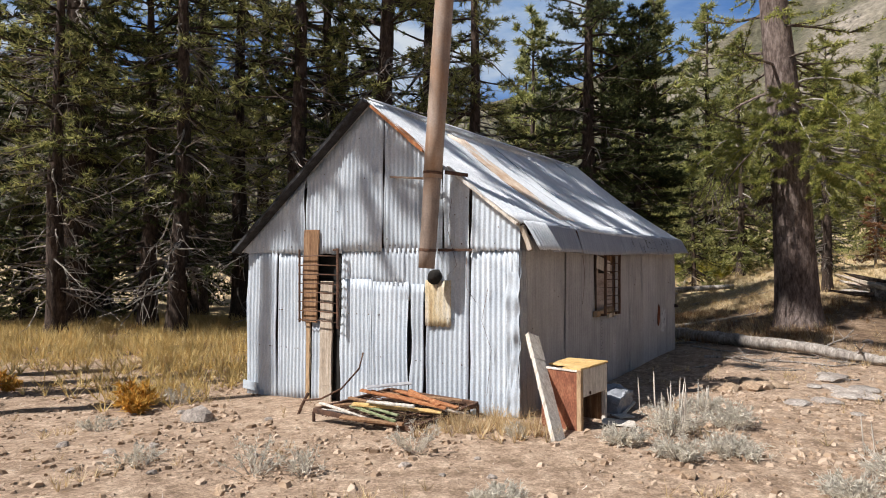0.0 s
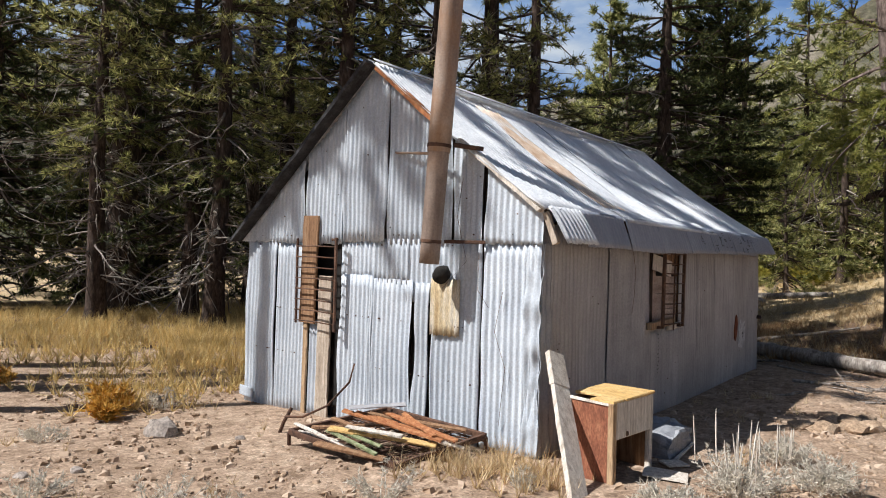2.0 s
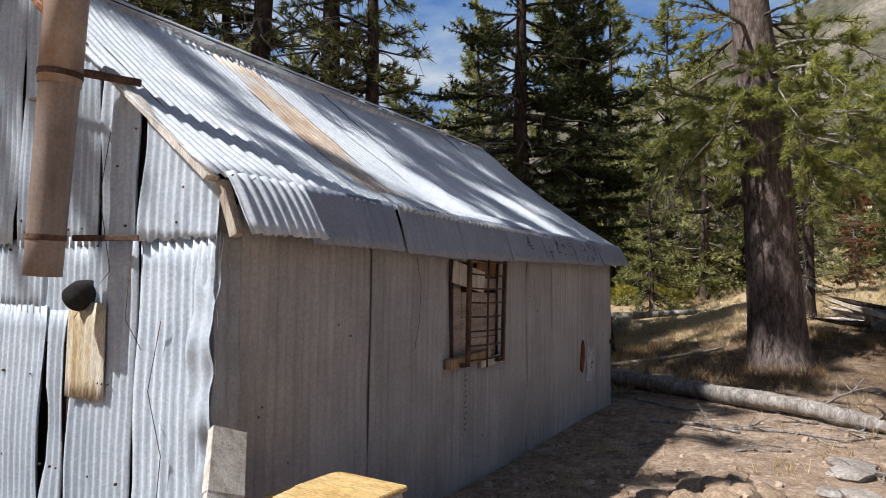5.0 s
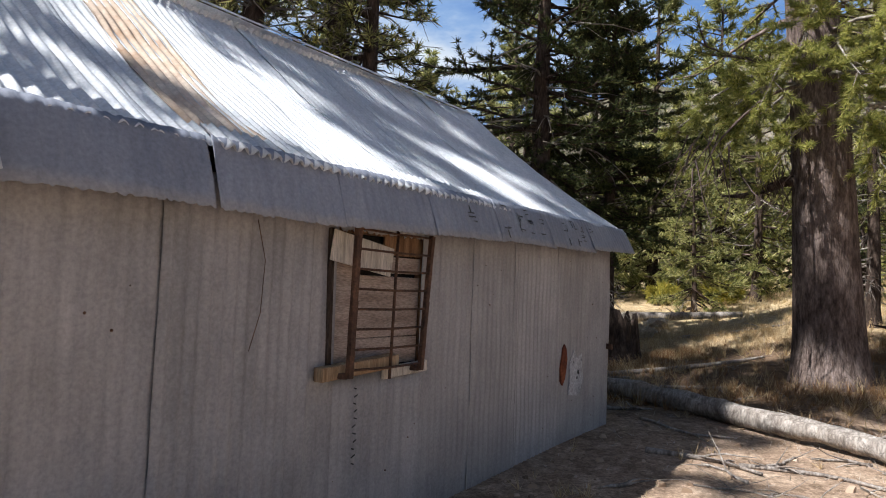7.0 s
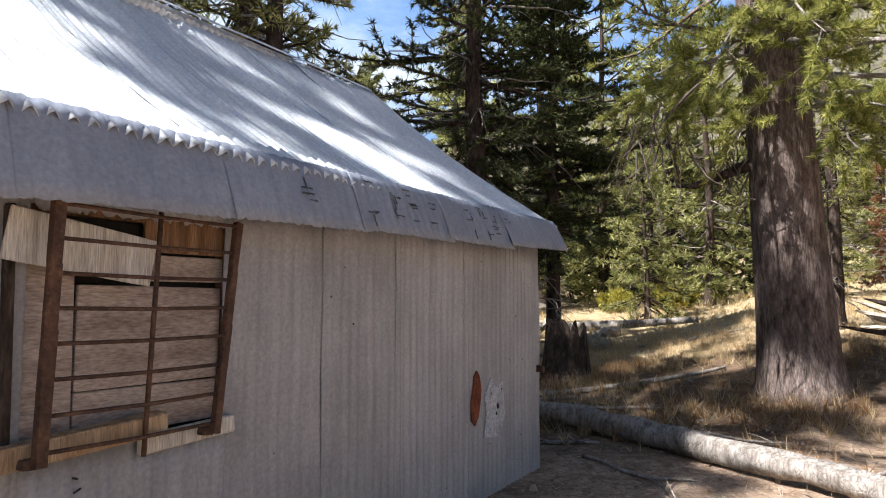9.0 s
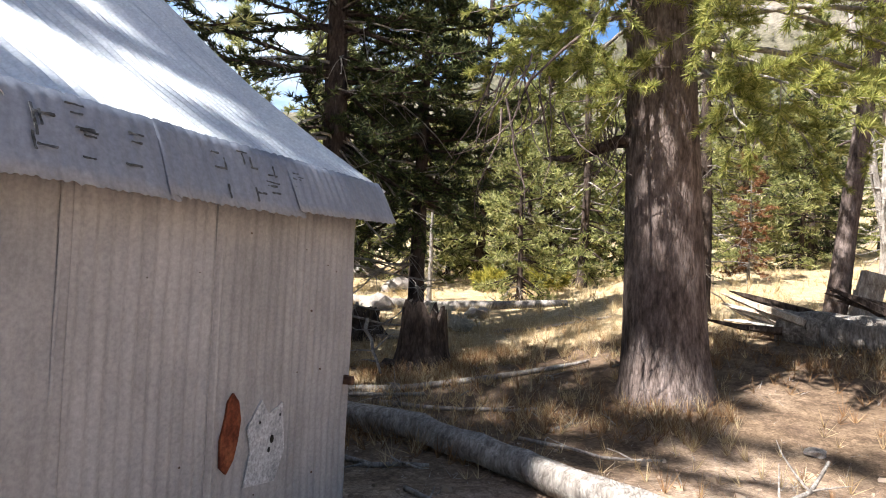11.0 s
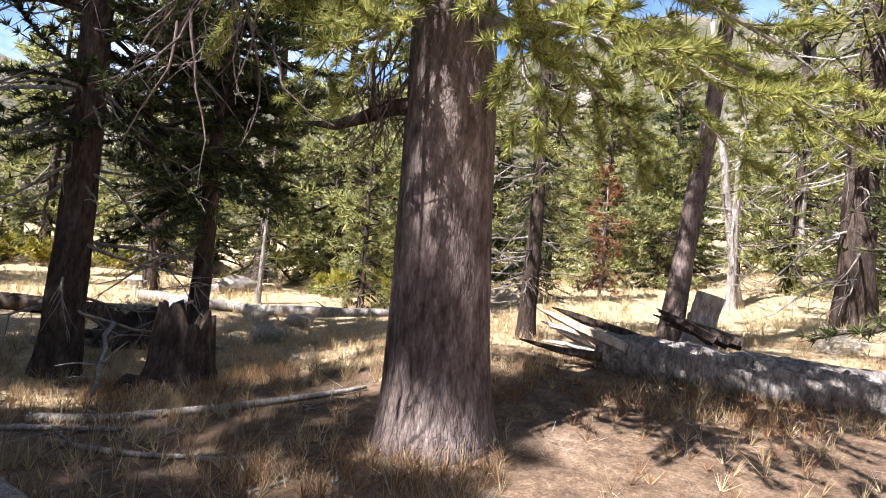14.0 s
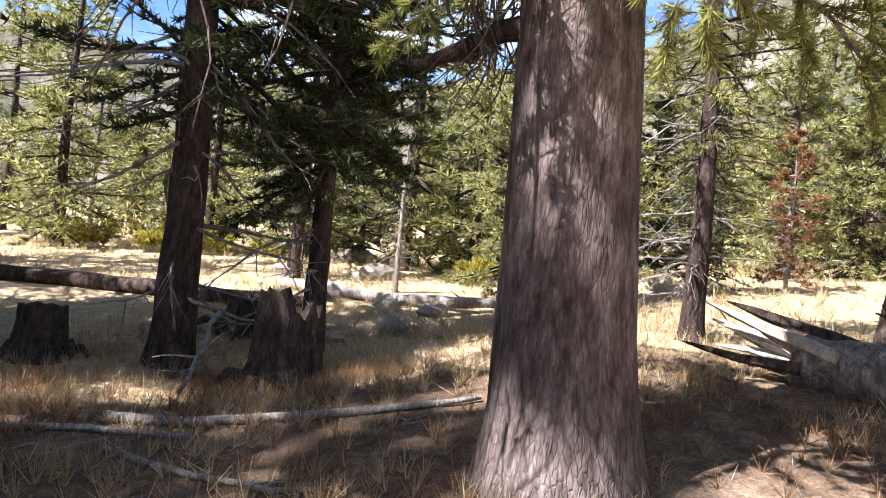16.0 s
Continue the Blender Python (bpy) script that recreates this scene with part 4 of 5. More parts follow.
# (prototype, x, y, scale, turn)
WOODS = [
    # woods beside the cabin
    (pine_a, -15.2, 2.9, 1.25, 10), (pine_b, -12.8, 3.6, 0.95, 70), (pine_c, -11.2, 3.4, 1.0, 130), (pine_a, -18.6, 5.4, 1.1, 200),
    (pine_c, -16.0, 7.4, 1.05, 15), (pine_b, -17.5, 0.4, 1.1, 250), (pine_c, -13.4, 1.6, 0.9, 300), 
    (pine_b, -10.2, 7.6, 1.1, 25), (pine_a, -8.0, 7.4, 1.0, 160), (pine_c, -9.4, 5.6, 1.15, 210), (pine_c, -12.6, 6.4, 1.1, 330),
    (pine_a, -11.4, 9.2, 0.9, 140), (pine_c, -17.5, 11.4, 1.2, 5), (pine_a, -20.5, 10.5, 1.3, 120),
    (pine_b, -23.5, 7.0, 1.2, 33), (pine_b, -22.0, -3.0, 1.2, 99), (pine_c, -19.0, -2.0, 1.1, 144),
    (fir_d, -20.5, 4.0, 1.1, 0), (fir_d, -22.5, 9.5, 1.15, 80), (fir_d, -18.0, 8.9, 1.0, 160), (small_e, -15.4, 4.8, 0.7, 0), (small_e, -18.5, 3.0, 0.8, 90), (fir_d, -20.0, 1.2, 0.8, 40), (fir_d, -24.5, 3.4, 1.0, 200), (fir_d, -16.6, 3.9, 0.6, 300),
    # beyond the far end of the cabin
    (fir_g, -3.1, 13.7, 1.05, 110), (pine_p, -4.0, 12.06, 1.0, 45), (pine_a, -8.3, 9.9, 1.1, 90), (pine_c, -5.7, 8.3, 0.95, 200), (pine_l, -2.2, 25.5, 0.9, 150), (pine_b, -9.2, 20.5, 0.8, 150),
    (small_e, -3.1, 20.8, 1.0, 0), (pine_l, -4.2, 30.0, 0.7, 40), (small_e, -5.4, 26.0, 1.1, 100), (pine_l, -8.4, 25.0, 1.2, 200),
    (pine_l, 1.0, 29.0, 0.75, 10), (small_e, 2.9, 25.0, 1.2, 50), (pine_l, -1.6, 33.0, 0.9, 80), (fir_d, -11.5, 27.0, 0.8, 0), (pine_l, -6.2, 33.0, 0.8, 220),
    (pine_c, 1.88, 14.3, 0.55, 10), (red_i, 2.9, 21.5, 0.6, 0), (fir_d, 1.4, 20.0, 0.4, 10),
    (pine_a, 7.9, 19.5, 1.05, 20), (fir_d, 8.4, 15.8, 0.85, 140), (fir_d, 10.9, 18.6, 1.0, 60), (pine_l, 8.6, 26.6, 1.1, 90), (fir_d, 13.2, 21.0, 1.0, 200), (pine_b, 15.5, 17.5, 1.0, 20),
    (small_e, 6.0, 31.0, 1.2, 15), (pine_l, 8.4, 34.0, 0.8, 115), (small_e, 11.5, 30.0, 1.2, 200), (pine_l, 14.0, 31.0, 0.9, 300), (pine_l, 18.0, 26.0, 0.9, 25),
    (pine_l, 4.2, 37.0, 0.8, 75), (pine_l, -6.0, 40.0, 0.85, 130), (pine_l, -12.0, 38.0, 0.8, 180), (small_e, -9.5, 31.0, 1.3, 0),
    (pine_l, -17.0, 32.0, 0.85, 20), (pine_l, -20.5, 20.8, 1.05, 40), (pine_l, -23.5, 22.5, 0.8, 150), (pine_l, -16.4, 24.0, 0.95, 250), (pine_l, -12.0, 24.5, 1.15, 320), (pine_l, -6.0, 25.5, 1.15, 20), (pine_l, -14.5, 28.5, 1.1, 80), (pine_l, -4.0, 27.5, 1.1, 90), (small_e, -14.5, 27.5, 1.2, 70), (small_e, -19.5, 25.0, 1.0, 120), (pine_l, -24.0, 30.0, 0.9, 170), (pine_l, -30.0, 24.0, 1.1, 220), (pine_b, -29.0, 19.0, 1.0, 270),
    (pine_l, -0.5, 40.0, 1.0, 25), (pine_l, 3.0, 33.0, 0.85, 190), (pine_l, 6.5, 39.0, 1.0, 260), (pine_l, 11.0, 37.0, 0.95, 310), (fir_d, 5.2, 28.5, 0.75, 130), (fir_d, -1.0, 28.0, 0.6, 20),
    (fir_d, -7.6, 36.0, 0.9, 60), (pine_l, -10.5, 44.0, 1.1, 100), (pine_l, 16.5, 38.0, 1.0, 20), (small_e, 4.6, 26.0, 0.9, 140), (small_e, 9.8, 24.5, 1.0, 250), (pine_b, 20.0, 20.0, 1.0, 80),
    (dead_f, 6.1, 22.3, 0.85, 0), (dead_f, -5.6, 20.0, 0.5, 100), (dead_f, -7.0, 28.5, 0.6, 30), (dead_f, 12.0, 25.0, 0.6, 60),
    # tall trees in front of the cabin, out of view, whose crowns shade the far half of the roof
    (tall_h, -7.9, -3.5, 1.0, 0), (tall_h, -9.6, -4.8, 0.96, 200), (tall_h, -9.6, -3.1, 1.0, 250), (tall_h, -11.2, -2.5, 0.97, 60), (tall_h, -12.9, -1.5, 0.95, 160), (tall_j, -8.1, -6.15, 1.0, 130),
]
used = set()
for proto, x, y, sc, turn in WOODS:
    if proto in used:
        put(proto, x, y, sc, turn)
    else:
        used.add(proto)
for proto in used:
    p, x, y, sc, turn = [q for q in WOODS if q[0] is proto][0]
    proto.scale = (1, 1, 1)
    place(p, x, y, sc, turn)



def far_woods():
    """Distant conifers on the slopes, joined."""
    rnd = random.Random(77)
    cs, ax, tv, tf = [], [], [], []
    for _ in range(170):
        az, d = radians(rnd.uniform(-72, 42)), rnd.uniform(46, 170)
        x, y = 1 + d * math.sin(az), 5 + d * math.cos(az)
        z, h = gz(x, y), rnd.uniform(7, 13)
        tube_data([(x, y, z - 0.3), (x, y, z + h)], [0.2, 0.03], 4, tv, tf, cap=False)
        for _ in range(int(150 - d * 0.5)):
            s = rnd.random() ** 0.8
            a, r = rnd.uniform(0, 6.283), (1 - s) ** 0.7 * h * 0.2 * rnd.uniform(0.3, 1.1) + 0.1
            cs.append((x + r * math.cos(a), y + r * math.sin(a), z + h * (0.1 + 0.9 * s)))
            ax.append((math.cos(a), math.sin(a), 0.1))
    for _ in range(520):
        s = rnd.random() ** 1.6 * 0.85
        x, y, z = slope(radians(rnd.uniform(-75, 45)), s)
        h = rnd.uniform(8, 14)
        for _ in range(10):
            t, a = rnd.random() ** 0.8, rnd.uniform(0, 6.283)
            r = (1 - t) * h * 0.2
            for _ in range(2):
                cs.append((x + r * math.cos(a), y + r * math.sin(a), z + h * (0.05 + 0.95 * t)))
                ax.append((math.cos(a), math.sin(a), -0.5))
    far = tagged(thing("far_woods", "distant sunlit pine woods on the hillside", "woods"), kind="stuff")
    c = tuft_mesh("crown", cs, ax, 1.0, 4, 0.24, NEEDLE, 78)
    c.parent = far
    tagged(c, kind="stuff")
    tagged(mesh_part("trunks", tv, tf, BARK_DARK, far), kind="stuff")


far_woods()

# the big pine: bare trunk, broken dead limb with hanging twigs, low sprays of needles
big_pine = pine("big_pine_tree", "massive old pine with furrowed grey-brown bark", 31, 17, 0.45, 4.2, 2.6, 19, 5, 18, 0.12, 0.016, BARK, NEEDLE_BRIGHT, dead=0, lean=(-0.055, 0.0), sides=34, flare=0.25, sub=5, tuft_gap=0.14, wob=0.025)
place(big_pine, 1.60, 10.25, 1.0, 0, 0.02)
BZ = gz(1.6, 10.25) - 0.02


def low_limbs():
    rnd = random.Random(8)
    bv, bf, cs, ax = [], [], [], []
    # start height, reach east, reach north, end height above the tree's foot
    limbs = [(3.6, 2.3, -0.6, 2.75), (3.9, 3.2, 0.5, 2.9), (3.4, 1.4, -1.5, 2.7), (3.7, 0.8, -1.0, 2.55), (4.2, 4.0, -0.6, 3.2), (4.0, 2.6, 1.6, 2.8), (3.5, -0.5, -1.2, 2.95), (4.3, -1.8, 0.6, 3.2),
             (4.2, -1.5, -1.2, 3.4), (4.5, 1.9, -2.0, 3.5), (4.4, 3.2, -1.6, 3.4), (3.8, 1.6, 0.9, 2.7), (4.8, 0.4, -2.0, 3.7), (4.6, -2.2, -0.4, 3.6), (4.0, 3.6, 1.2, 2.8), (4.4, 2.9, -0.2, 3.0), (4.3, 0.5, -1.6, 3.3), (4.7, -0.6, -1.7, 3.7), (4.9, 1.1, -1.6, 4.1), (5.2, -0.2, -1.5, 4.3), (5.4, 1.6, -1.1, 4.6), (4.6, -1.1, -0.9, 3.5)]
    for z0, dx, dy, z1 in limbs:
        a, b = Vector((-0.13, 0, z0)), Vector((dx, dy, z1))
        pts = [a + (b - a) * (i / 6) + Vector((rnd.uniform(-0.06, 0.06), rnd.uniform(-0.06, 0.06), 0.3 * math.sin(math.pi * i / 6) - 0.0 * i)) for i in range(7)]
        tube_data(pts, [0.035 * (1 - 0.85 * i / 6) for i in range(7)], 5, bv, bf, cap=False)
        for q in range(20):
            i = rnd.randint(2, 5)
            d = (pts[i + 1] - pts[i]).normalized()
            d += Vector((rnd.uniform(-0.9, 0.9), rnd.uniform(-0.9, 0.9), rnd.uniform(-0.35, 0.4)))
            tp = limb_points(rnd, pts[i] + (pts[i + 1] - pts[i]) * rnd.random(), d, rnd.uniform(0.3, 0.75), 0.05, 0.25, 4)
            tube_data(tp, [0.007, 0.006, 0.005, 0.004, 0.003], 3, bv, bf, cap=False)
            if i == 1 and rnd.random() < 0.5:
                continue
            for k in range(7):
                u = 0.35 + 0.65 * (k + rnd.random()) / 7
                i2 = min(3, int(u * 4))
                c = tp[i2] + (tp[i2 + 1] - tp[i2]) * (u * 4 - i2)
                d2 = (tp[i2 + 1] - tp[i2]).normalized()
                cs.append(tuple(c))
                ax.append((d2.x, d2.y, d2.z + 0.5))
    tagged(mesh_part("low_branchwork", bv, bf, BARK_GREY, big_pine, "", True), kind="stuff")
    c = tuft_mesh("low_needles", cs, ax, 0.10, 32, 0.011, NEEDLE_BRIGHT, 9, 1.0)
    c.parent = big_pine
    tagged(c, "bright yellow-green needle sprays", kind="stuff")
    # broken limb and hanging dead twigs
    v, f = tube_data([(-0.3, -0.1, 2.85), (-0.6, -0.14, 2.82), (-0.85, -0.16, 2.72), (-1.15, -0.14, 2.64), (-1.45, -0.12, 2.66)], [0.10, 0.075, 0.06, 0.045, 0.012], 8)
    mesh_part("broken_limb", v, f, BARK_DARK, big_pine, "dark broken limb", True)
    dv, df = [], []
    hubs = [((-0.55, -0.1, 3.3), 0.55, 16, 1.0), ((-0.75, -0.2, 3.2), 0.4, 12, 0.9), ((-1.1, -1.95, 3.0), 0.5, 11, 0.95), ((-1.25, -1.8, 3.2), 0.5, 8, 1.0), ((-0.9, 0.4, 3.3), 0.7, 14, 0.9)]
    for hub, w, n, drop in hubs:
        for _ in range(n):
            p = Vector(hub) + Vector((rnd.uniform(-w, w) * 0.5, rnd.uniform(-w, w) * 0.5, rnd.uniform(-0.25, 0.25)))
            tp = limb_points(rnd, p, (rnd.uniform(-0.5, 0.5), rnd.uniform(-0.5, 0.5), -1), drop * rnd.uniform(0.5, 1.25), 0.12, 0.0, 7, 0.36)
            r0 = rnd.uniform(0.006, 0.013)
            tube_data(tp, [r0 * (1 - 0.75 * i / 7) for i in range(8)], 4, dv, df, cap=False)
            for _ in range(2):
                i = rnd.randint(2, 6)
                t2 = limb_points(rnd, tp[i], (rnd.uniform(-1, 1), rnd.uniform(-1, 1), -0.6), rnd.uniform(0.1, 0.3), 0.2, 0, 3, 0.3)
                tube_data(t2, [0.004, 0.003, 0.003, 0.002], 3, dv, df, cap=False)
    for a, b in (((-0.2, -0.1, 4.2), (-1.15, -1.9, 3.05)), ((-0.2, -0.05, 3.9), (-0.65, -0.15, 3.3)), ((-0.2, 0, 4.0), (-0.9, 0.4, 3.4))):
        a, b = Vector(a), Vector(b)
        tube_data([a + (b - a) * (i / 5) + Vector((0, 0, 0.25 * math.sin(math.pi * i / 5))) for i in range(6)], [0.03, 0.027, 0.024, 0.02, 0.016, 0.01], 5, dv, df, cap=False)
    tagged(mesh_part("twig_tangle", dv, df, BARK, big_pine, "grey dead twigs hanging in tangles", True), kind="stuff")


low_limbs()


# ---- fallen timber, stumps and snags ----
def log(name, label, points, radii, mat, sides=14, wob=0.09, seed=1):
    """A fallen trunk lying along points; a branch stub or two."""
    rnd = random.Random(seed)
    base = Vector(points[0])
    ob = thing(name, label, "log", base)
    pts, rad = [], []
    for i in range(len(points) - 1):
        a, b = Vector(points[i]), Vector(points[i + 1])
        for k in range(6):
            pts.append(a + (b - a) * (k / 6) - base + Vector((rnd.uniform(-0.012, 0.012), rnd.uniform(-0.012, 0.012), rnd.uniform(-0.012, 0.012))))
            rad.append(radii[i] + (radii[i + 1] - radii[i]) * k / 6)
    pts.append(Vector(points[-1]) - base)
    rad.append(radii[-1])
    v, f = tube_data(pts, rad, sides, wob=wob, rnd=rnd)
    mesh_part("stem", v, f, mat, ob, "", True)
    for _ in range(4):
        i = rnd.randint(2, len(pts) - 3)
        d = Vector((rnd.uniform(-1, 1), rnd.uniform(-1, 1), rnd.uniform(0.2, 0.9)))
        tp = limb_points(rnd, pts[i], d, rnd.uniform(0.15, 0.5), 0.1, 0, 4, 0.15)
        v, f = tube_data(tp, [rad[i] * 0.28 * (1 - 0.18 * k) for k in range(5)], 6)
        mesh_part("branch_stub", v, f, mat, ob, "", True)
    return ob


def on(x, y, up=0.0):
    return (x, y, gz(x, y) + up)


log("fallen_log", "bleached fallen pine log lying past the cabin corner", [on(-2.2, 8.5, 0.16), on(-0.2, 7.75, 0.15), on(1.1, 6.95, 0.13), on(2.0, 6.45, 0.12), on(2.9, 5.95, 0.1), on(4.2, 5.3, 0.08)], [0.13, 0.12, 0.108, 0.095, 0.08, 0.05], BARK_GREY, wob=0.15, seed=3)
log("fallen_pine_log", "huge weathered fallen trunk, grey and flaking", [on(2.95, 13.2, 0.16), on(3.7, 12.95, 0.18), on(4.9, 12.6, 0.19), on(6.6, 12.4, 0.19), on(9.0, 12.0, 0.19)], [0.25, 0.28, 0.27, 0.26, 0.23], BARK_LOG, 20, 0.12, 4)


def splinters():
    """The shattered butt of the fallen trunk: long bleached splinters."""
    rnd = random.Random(12)
    base = Vector(on(2.75, 13.3, 0.06))
    ob = thing("shattered_log_butt", "bleached shattered log end with long splinters", "log", base)
    for i in range(16):
        a = Vector((rnd.uniform(0.2, 1.1), rnd.uniform(-0.5, 0.2), rnd.uniform(0.0, 0.25)))
        b = a + Vector((-rnd.uniform(0.6, 1.2), rnd.uniform(0.05, 0.4), 0.9 * a.z + rnd.uniform(0.0, 0.3)))
        m = (a + b) / 2 + Vector((0, 0, rnd.uniform(-0.05, 0.05)))
        w = rnd.uniform(0.045, 0.10)
        v, f = tube_data([a, a * 0.6 + m * 0.4, m, m * 0.4 + b * 0.6, b], [w, w * 0.95, w * 0.75, w * 0.45, 0.008], 5, wob=0.25, rnd=rnd)
        mesh_part("splinter", v, f, (BARK_DARK, WOOD_PALE, BARK_GREY, WOOD)[i % 4], ob)
    for i in range(5):
        a = Vector((rnd.uniform(1.5, 2.0), rnd.uniform(0.0, 0.3), 0.35))
        b = a + Vector((-rnd.uniform(0.5, 0.95), 0.1, rnd.uniform(0.1, 0.38)))
        v, f = tube_data([a, (a + b) / 2, b], [0.08, 0.06, 0.01], 5, wob=0.25, rnd=rnd)
        mesh_part("splinter", v, f, BARK_DARK, ob)


splinters()


def stump(x, y, r, h, mat, label, seed, jag=0.12):
    """A rotten stump: fluted sides, a jagged hollow top."""
    rnd = random.Random(seed)
    ob = thing("tree_stump", label, "stump", on(x, y, -0.05))
    n, verts, faces = 22, [], []
    prof = [rnd.uniform(-0.12, 0.12) for _ in range(n)]
    tops = [h + rnd.uniform(-jag, jag) for _ in range(n)]
    levels = [0, 0.12, 0.35, 0.7, 1.0]
    for lv in levels:
        for k in range(n):
            a = 2 * math.pi * k / n
            rr = r * (1 + prof[k] + 0.5 * math.exp(-lv * h / 0.15) + rnd.uniform(-0.03, 0.03)) * (1 - 0.12 * lv)
            verts.append((rr * math.cos(a), rr * math.sin(a), tops[k] * lv))
    for k in range(n):
        a = 2 * math.pi * k / n
        rr = r * 0.7 * (1 + prof[k])
        verts.append((rr * math.cos(a), rr * math.sin(a), tops[k] - 0.03))
    for k in range(n):
        a = 2 * math.pi * k / n
        verts.append((r * 0.5 * math.cos(a), r * 0.5 * math.sin(a), h * 0.7))
    for lv in range(len(levels) + 1):
        for k in range(n):
            a, b = lv * n + k, lv * n + (k + 1) % n
            faces.append((a, b, b + n, a + n))
    faces.append(tuple((len(levels) + 1) * n + k for k in range(n)))
    mesh_part("stump_wood", verts, faces, mat, ob)
    for _ in range(5):
        ang = rnd.uniform(0, 6.28)
        p = Vector((math.cos(ang) * r, math.sin(ang) * r, 0.1))
        q = p * rnd.uniform(1.5, 2.2)
        v, f = tube_data([p, (p + q) / 2 + Vector((0, 0, 0.02)), (q.x, q.y, 0.0)], [0.09, 0.06, 0.02], 6, wob=0.2, rnd=rnd)
        mesh_part("root", v, f, mat, ob)
    return ob


stump(-2.2, 12.1, 0.40, 0.95, BARK_DARK, "rotten dark stump with jagged top", 5, 0.2)
stump(-5.17, 11.13, 0.30, 0.68, BARK_DARK, "sawn dark stump in the grass", 6, 0.03)
stump(-4.6, 14.2, 0.5, 0.5, BARK_DARK, "low uprooted stump with roots", 7, 0.2)


def snag(x, y, top, r, h, mat, label):
    ob = thing("dead_snag", label, "dead tree", on(x, y, -0.1))
    rnd = random.Random(int(x * 10))
    n = 10
    pts = [Vector((top[0] * (i / n) + rnd.uniform(-0.03, 0.03), top[1] * (i / n), h * i / n)) for i in range(n + 1)]
    v, f = tube_data(pts, [r * (1.25 if i == 0 else 1) * (1 - 0.55 * i / n) for i in range(n + 1)], 12, wob=0.08, rnd=rnd)
    mesh_part("trunk", v, f, mat, ob, "", True)
    for _ in range(12):
        i = rnd.randint(4, n - 1)
        tp = limb_points(rnd, pts[i], (rnd.uniform(-1, 1), rnd.uniform(-1, 1), rnd.uniform(-0.4, 0.4)), rnd.uniform(0.4, 1.4), 0.15, 0.0, 5, 0.2)
        v, f = tube_data(tp, [0.03, 0.024, 0.018, 0.012, 0.008, 0.004], 4)
        mesh_part("limb", v, f, mat, ob, "", True)
    return ob


snag(3.95, 15.3, (0.85, 0.2), 0.18, 8.0, BARK, "leaning bare grey snag behind the fallen trunk")
snag(6.3, 22.4, (-1.1, 0.0), 0.13, 7.5, BARK_GREY, "thin bleached snag leaning the other way")
snag(8.7, 26.5, (0.1, 0.0), 0.15, 8, BARK_GREY, "straight pale dead trunk")
blk = thing("split_log_slab", "upright split slab of grey wood beside the snag", "log", on(4.38, 15.1, 0.0))
part("slab", slab((0.40, 0.16, 0.88), (0, 0, 0.40), (4, 14, 10), 0.02, 0.02, 3, 4), BARK_GREY, blk)

log("fallen_log", "dark old log lying across the meadow edge", [on(-13, 14.6, 0.15), on(-9, 15.6, 0.16), on(-5.2, 16.2, 0.14)], [0.2, 0.18, 0.13], BARK_DARK, 10, 0.12, 9)
log("fallen_log", "grey fallen log in the pale grass", [on(-8, 18.6, 0.1), on(-4.4, 18.0, 0.12), on(-1.2, 18.4, 0.1)], [0.12, 0.13, 0.08], BARK_GREY, 10, 0.12, 10)
# sticks and fallen limbs lying under the trees
def stick(pts, r, seed, label="bleached dead branch lying on the ground"):
    rnd = random.Random(seed)
    b = Vector(on(*pts[0]))
    ob = thing("fallen_branch", label, "branch", b, "fallen branches")
    p3 = []
    for i in range(len(pts) - 1):
        for k in range(3):
            x = pts[i][0] + (pts[i + 1][0] - pts[i][0]) * k / 3
            y = pts[i][1] + (pts[i + 1][1] - pts[i][1]) * k / 3
            z0 = pts[i][2] if len(pts[i]) > 2 else 0.0
            z1 = pts[i + 1][2] if len(pts[i + 1]) > 2 else 0.0
            p3.append(Vector((x + rnd.uniform(-0.03, 0.03), y + rnd.uniform(-0.03, 0.03), gz(x, y) + r * 0.8 + z0 + (z1 - z0) * k / 3)) - b)
    n = len(p3)
    v, f = tube_data(p3, [r * (1 - 0.6 * i / n) for i in range(n)], 7, wob=0.12, rnd=rnd)
    mesh_part("stem", v, f, BARK_GREY, ob, "", True)
    for _ in range(3):
        i = rnd.randint(1, n - 2)
        tp = limb_points(rnd, p3[i], (rnd.uniform(-1, 1), rnd.uniform(-1, 1), 0.25), rnd.uniform(0.15, 0.5), 0.1, 0, 4, 0.2)
        v, f = tube_data(tp, [r * 0.45, r * 0.4, r * 0.3, r * 0.22, r * 0.1], 5)
        mesh_part("twig", v, f, BARK_GREY, ob, "", True)


stick([(-1.5, 9.4), (-0.7, 9.3), (0.1, 9.35), (0.5, 9.5)], 0.03, 1)
stick([(-3.2, 12.0, 0.75), (-2.6, 11.2, 0.35), (-1.9, 10.3, 0.0)], 0.035, 2, "grey branch propped up at a slant")
stick([(-2.2, 9.9), (-1.2, 10.2), (0.2, 11.2), (0.7, 11.5)], 0.05, 3)
stick([(-3.5, 9.0), (-2.0, 9.6), (-0.7, 10.0)], 0.04, 4)
stick([(1.4, 5.4), (2.0, 5.6), (2.5, 5.45), (3.0, 5.9)], 0.02, 5)
stick([(2.2, 6.7, 0.05), (2.6, 7.0, 0.25), (2.8, 7.3, 0.45)], 0.02, 6)
stick([(0.7, 5.3), (1.3, 5.4), (1.8, 5.2)], 0.025, 7)
stick([(3.2, 7.5), (4.0, 7.9), (4.7, 8.6)], 0.025, 8)
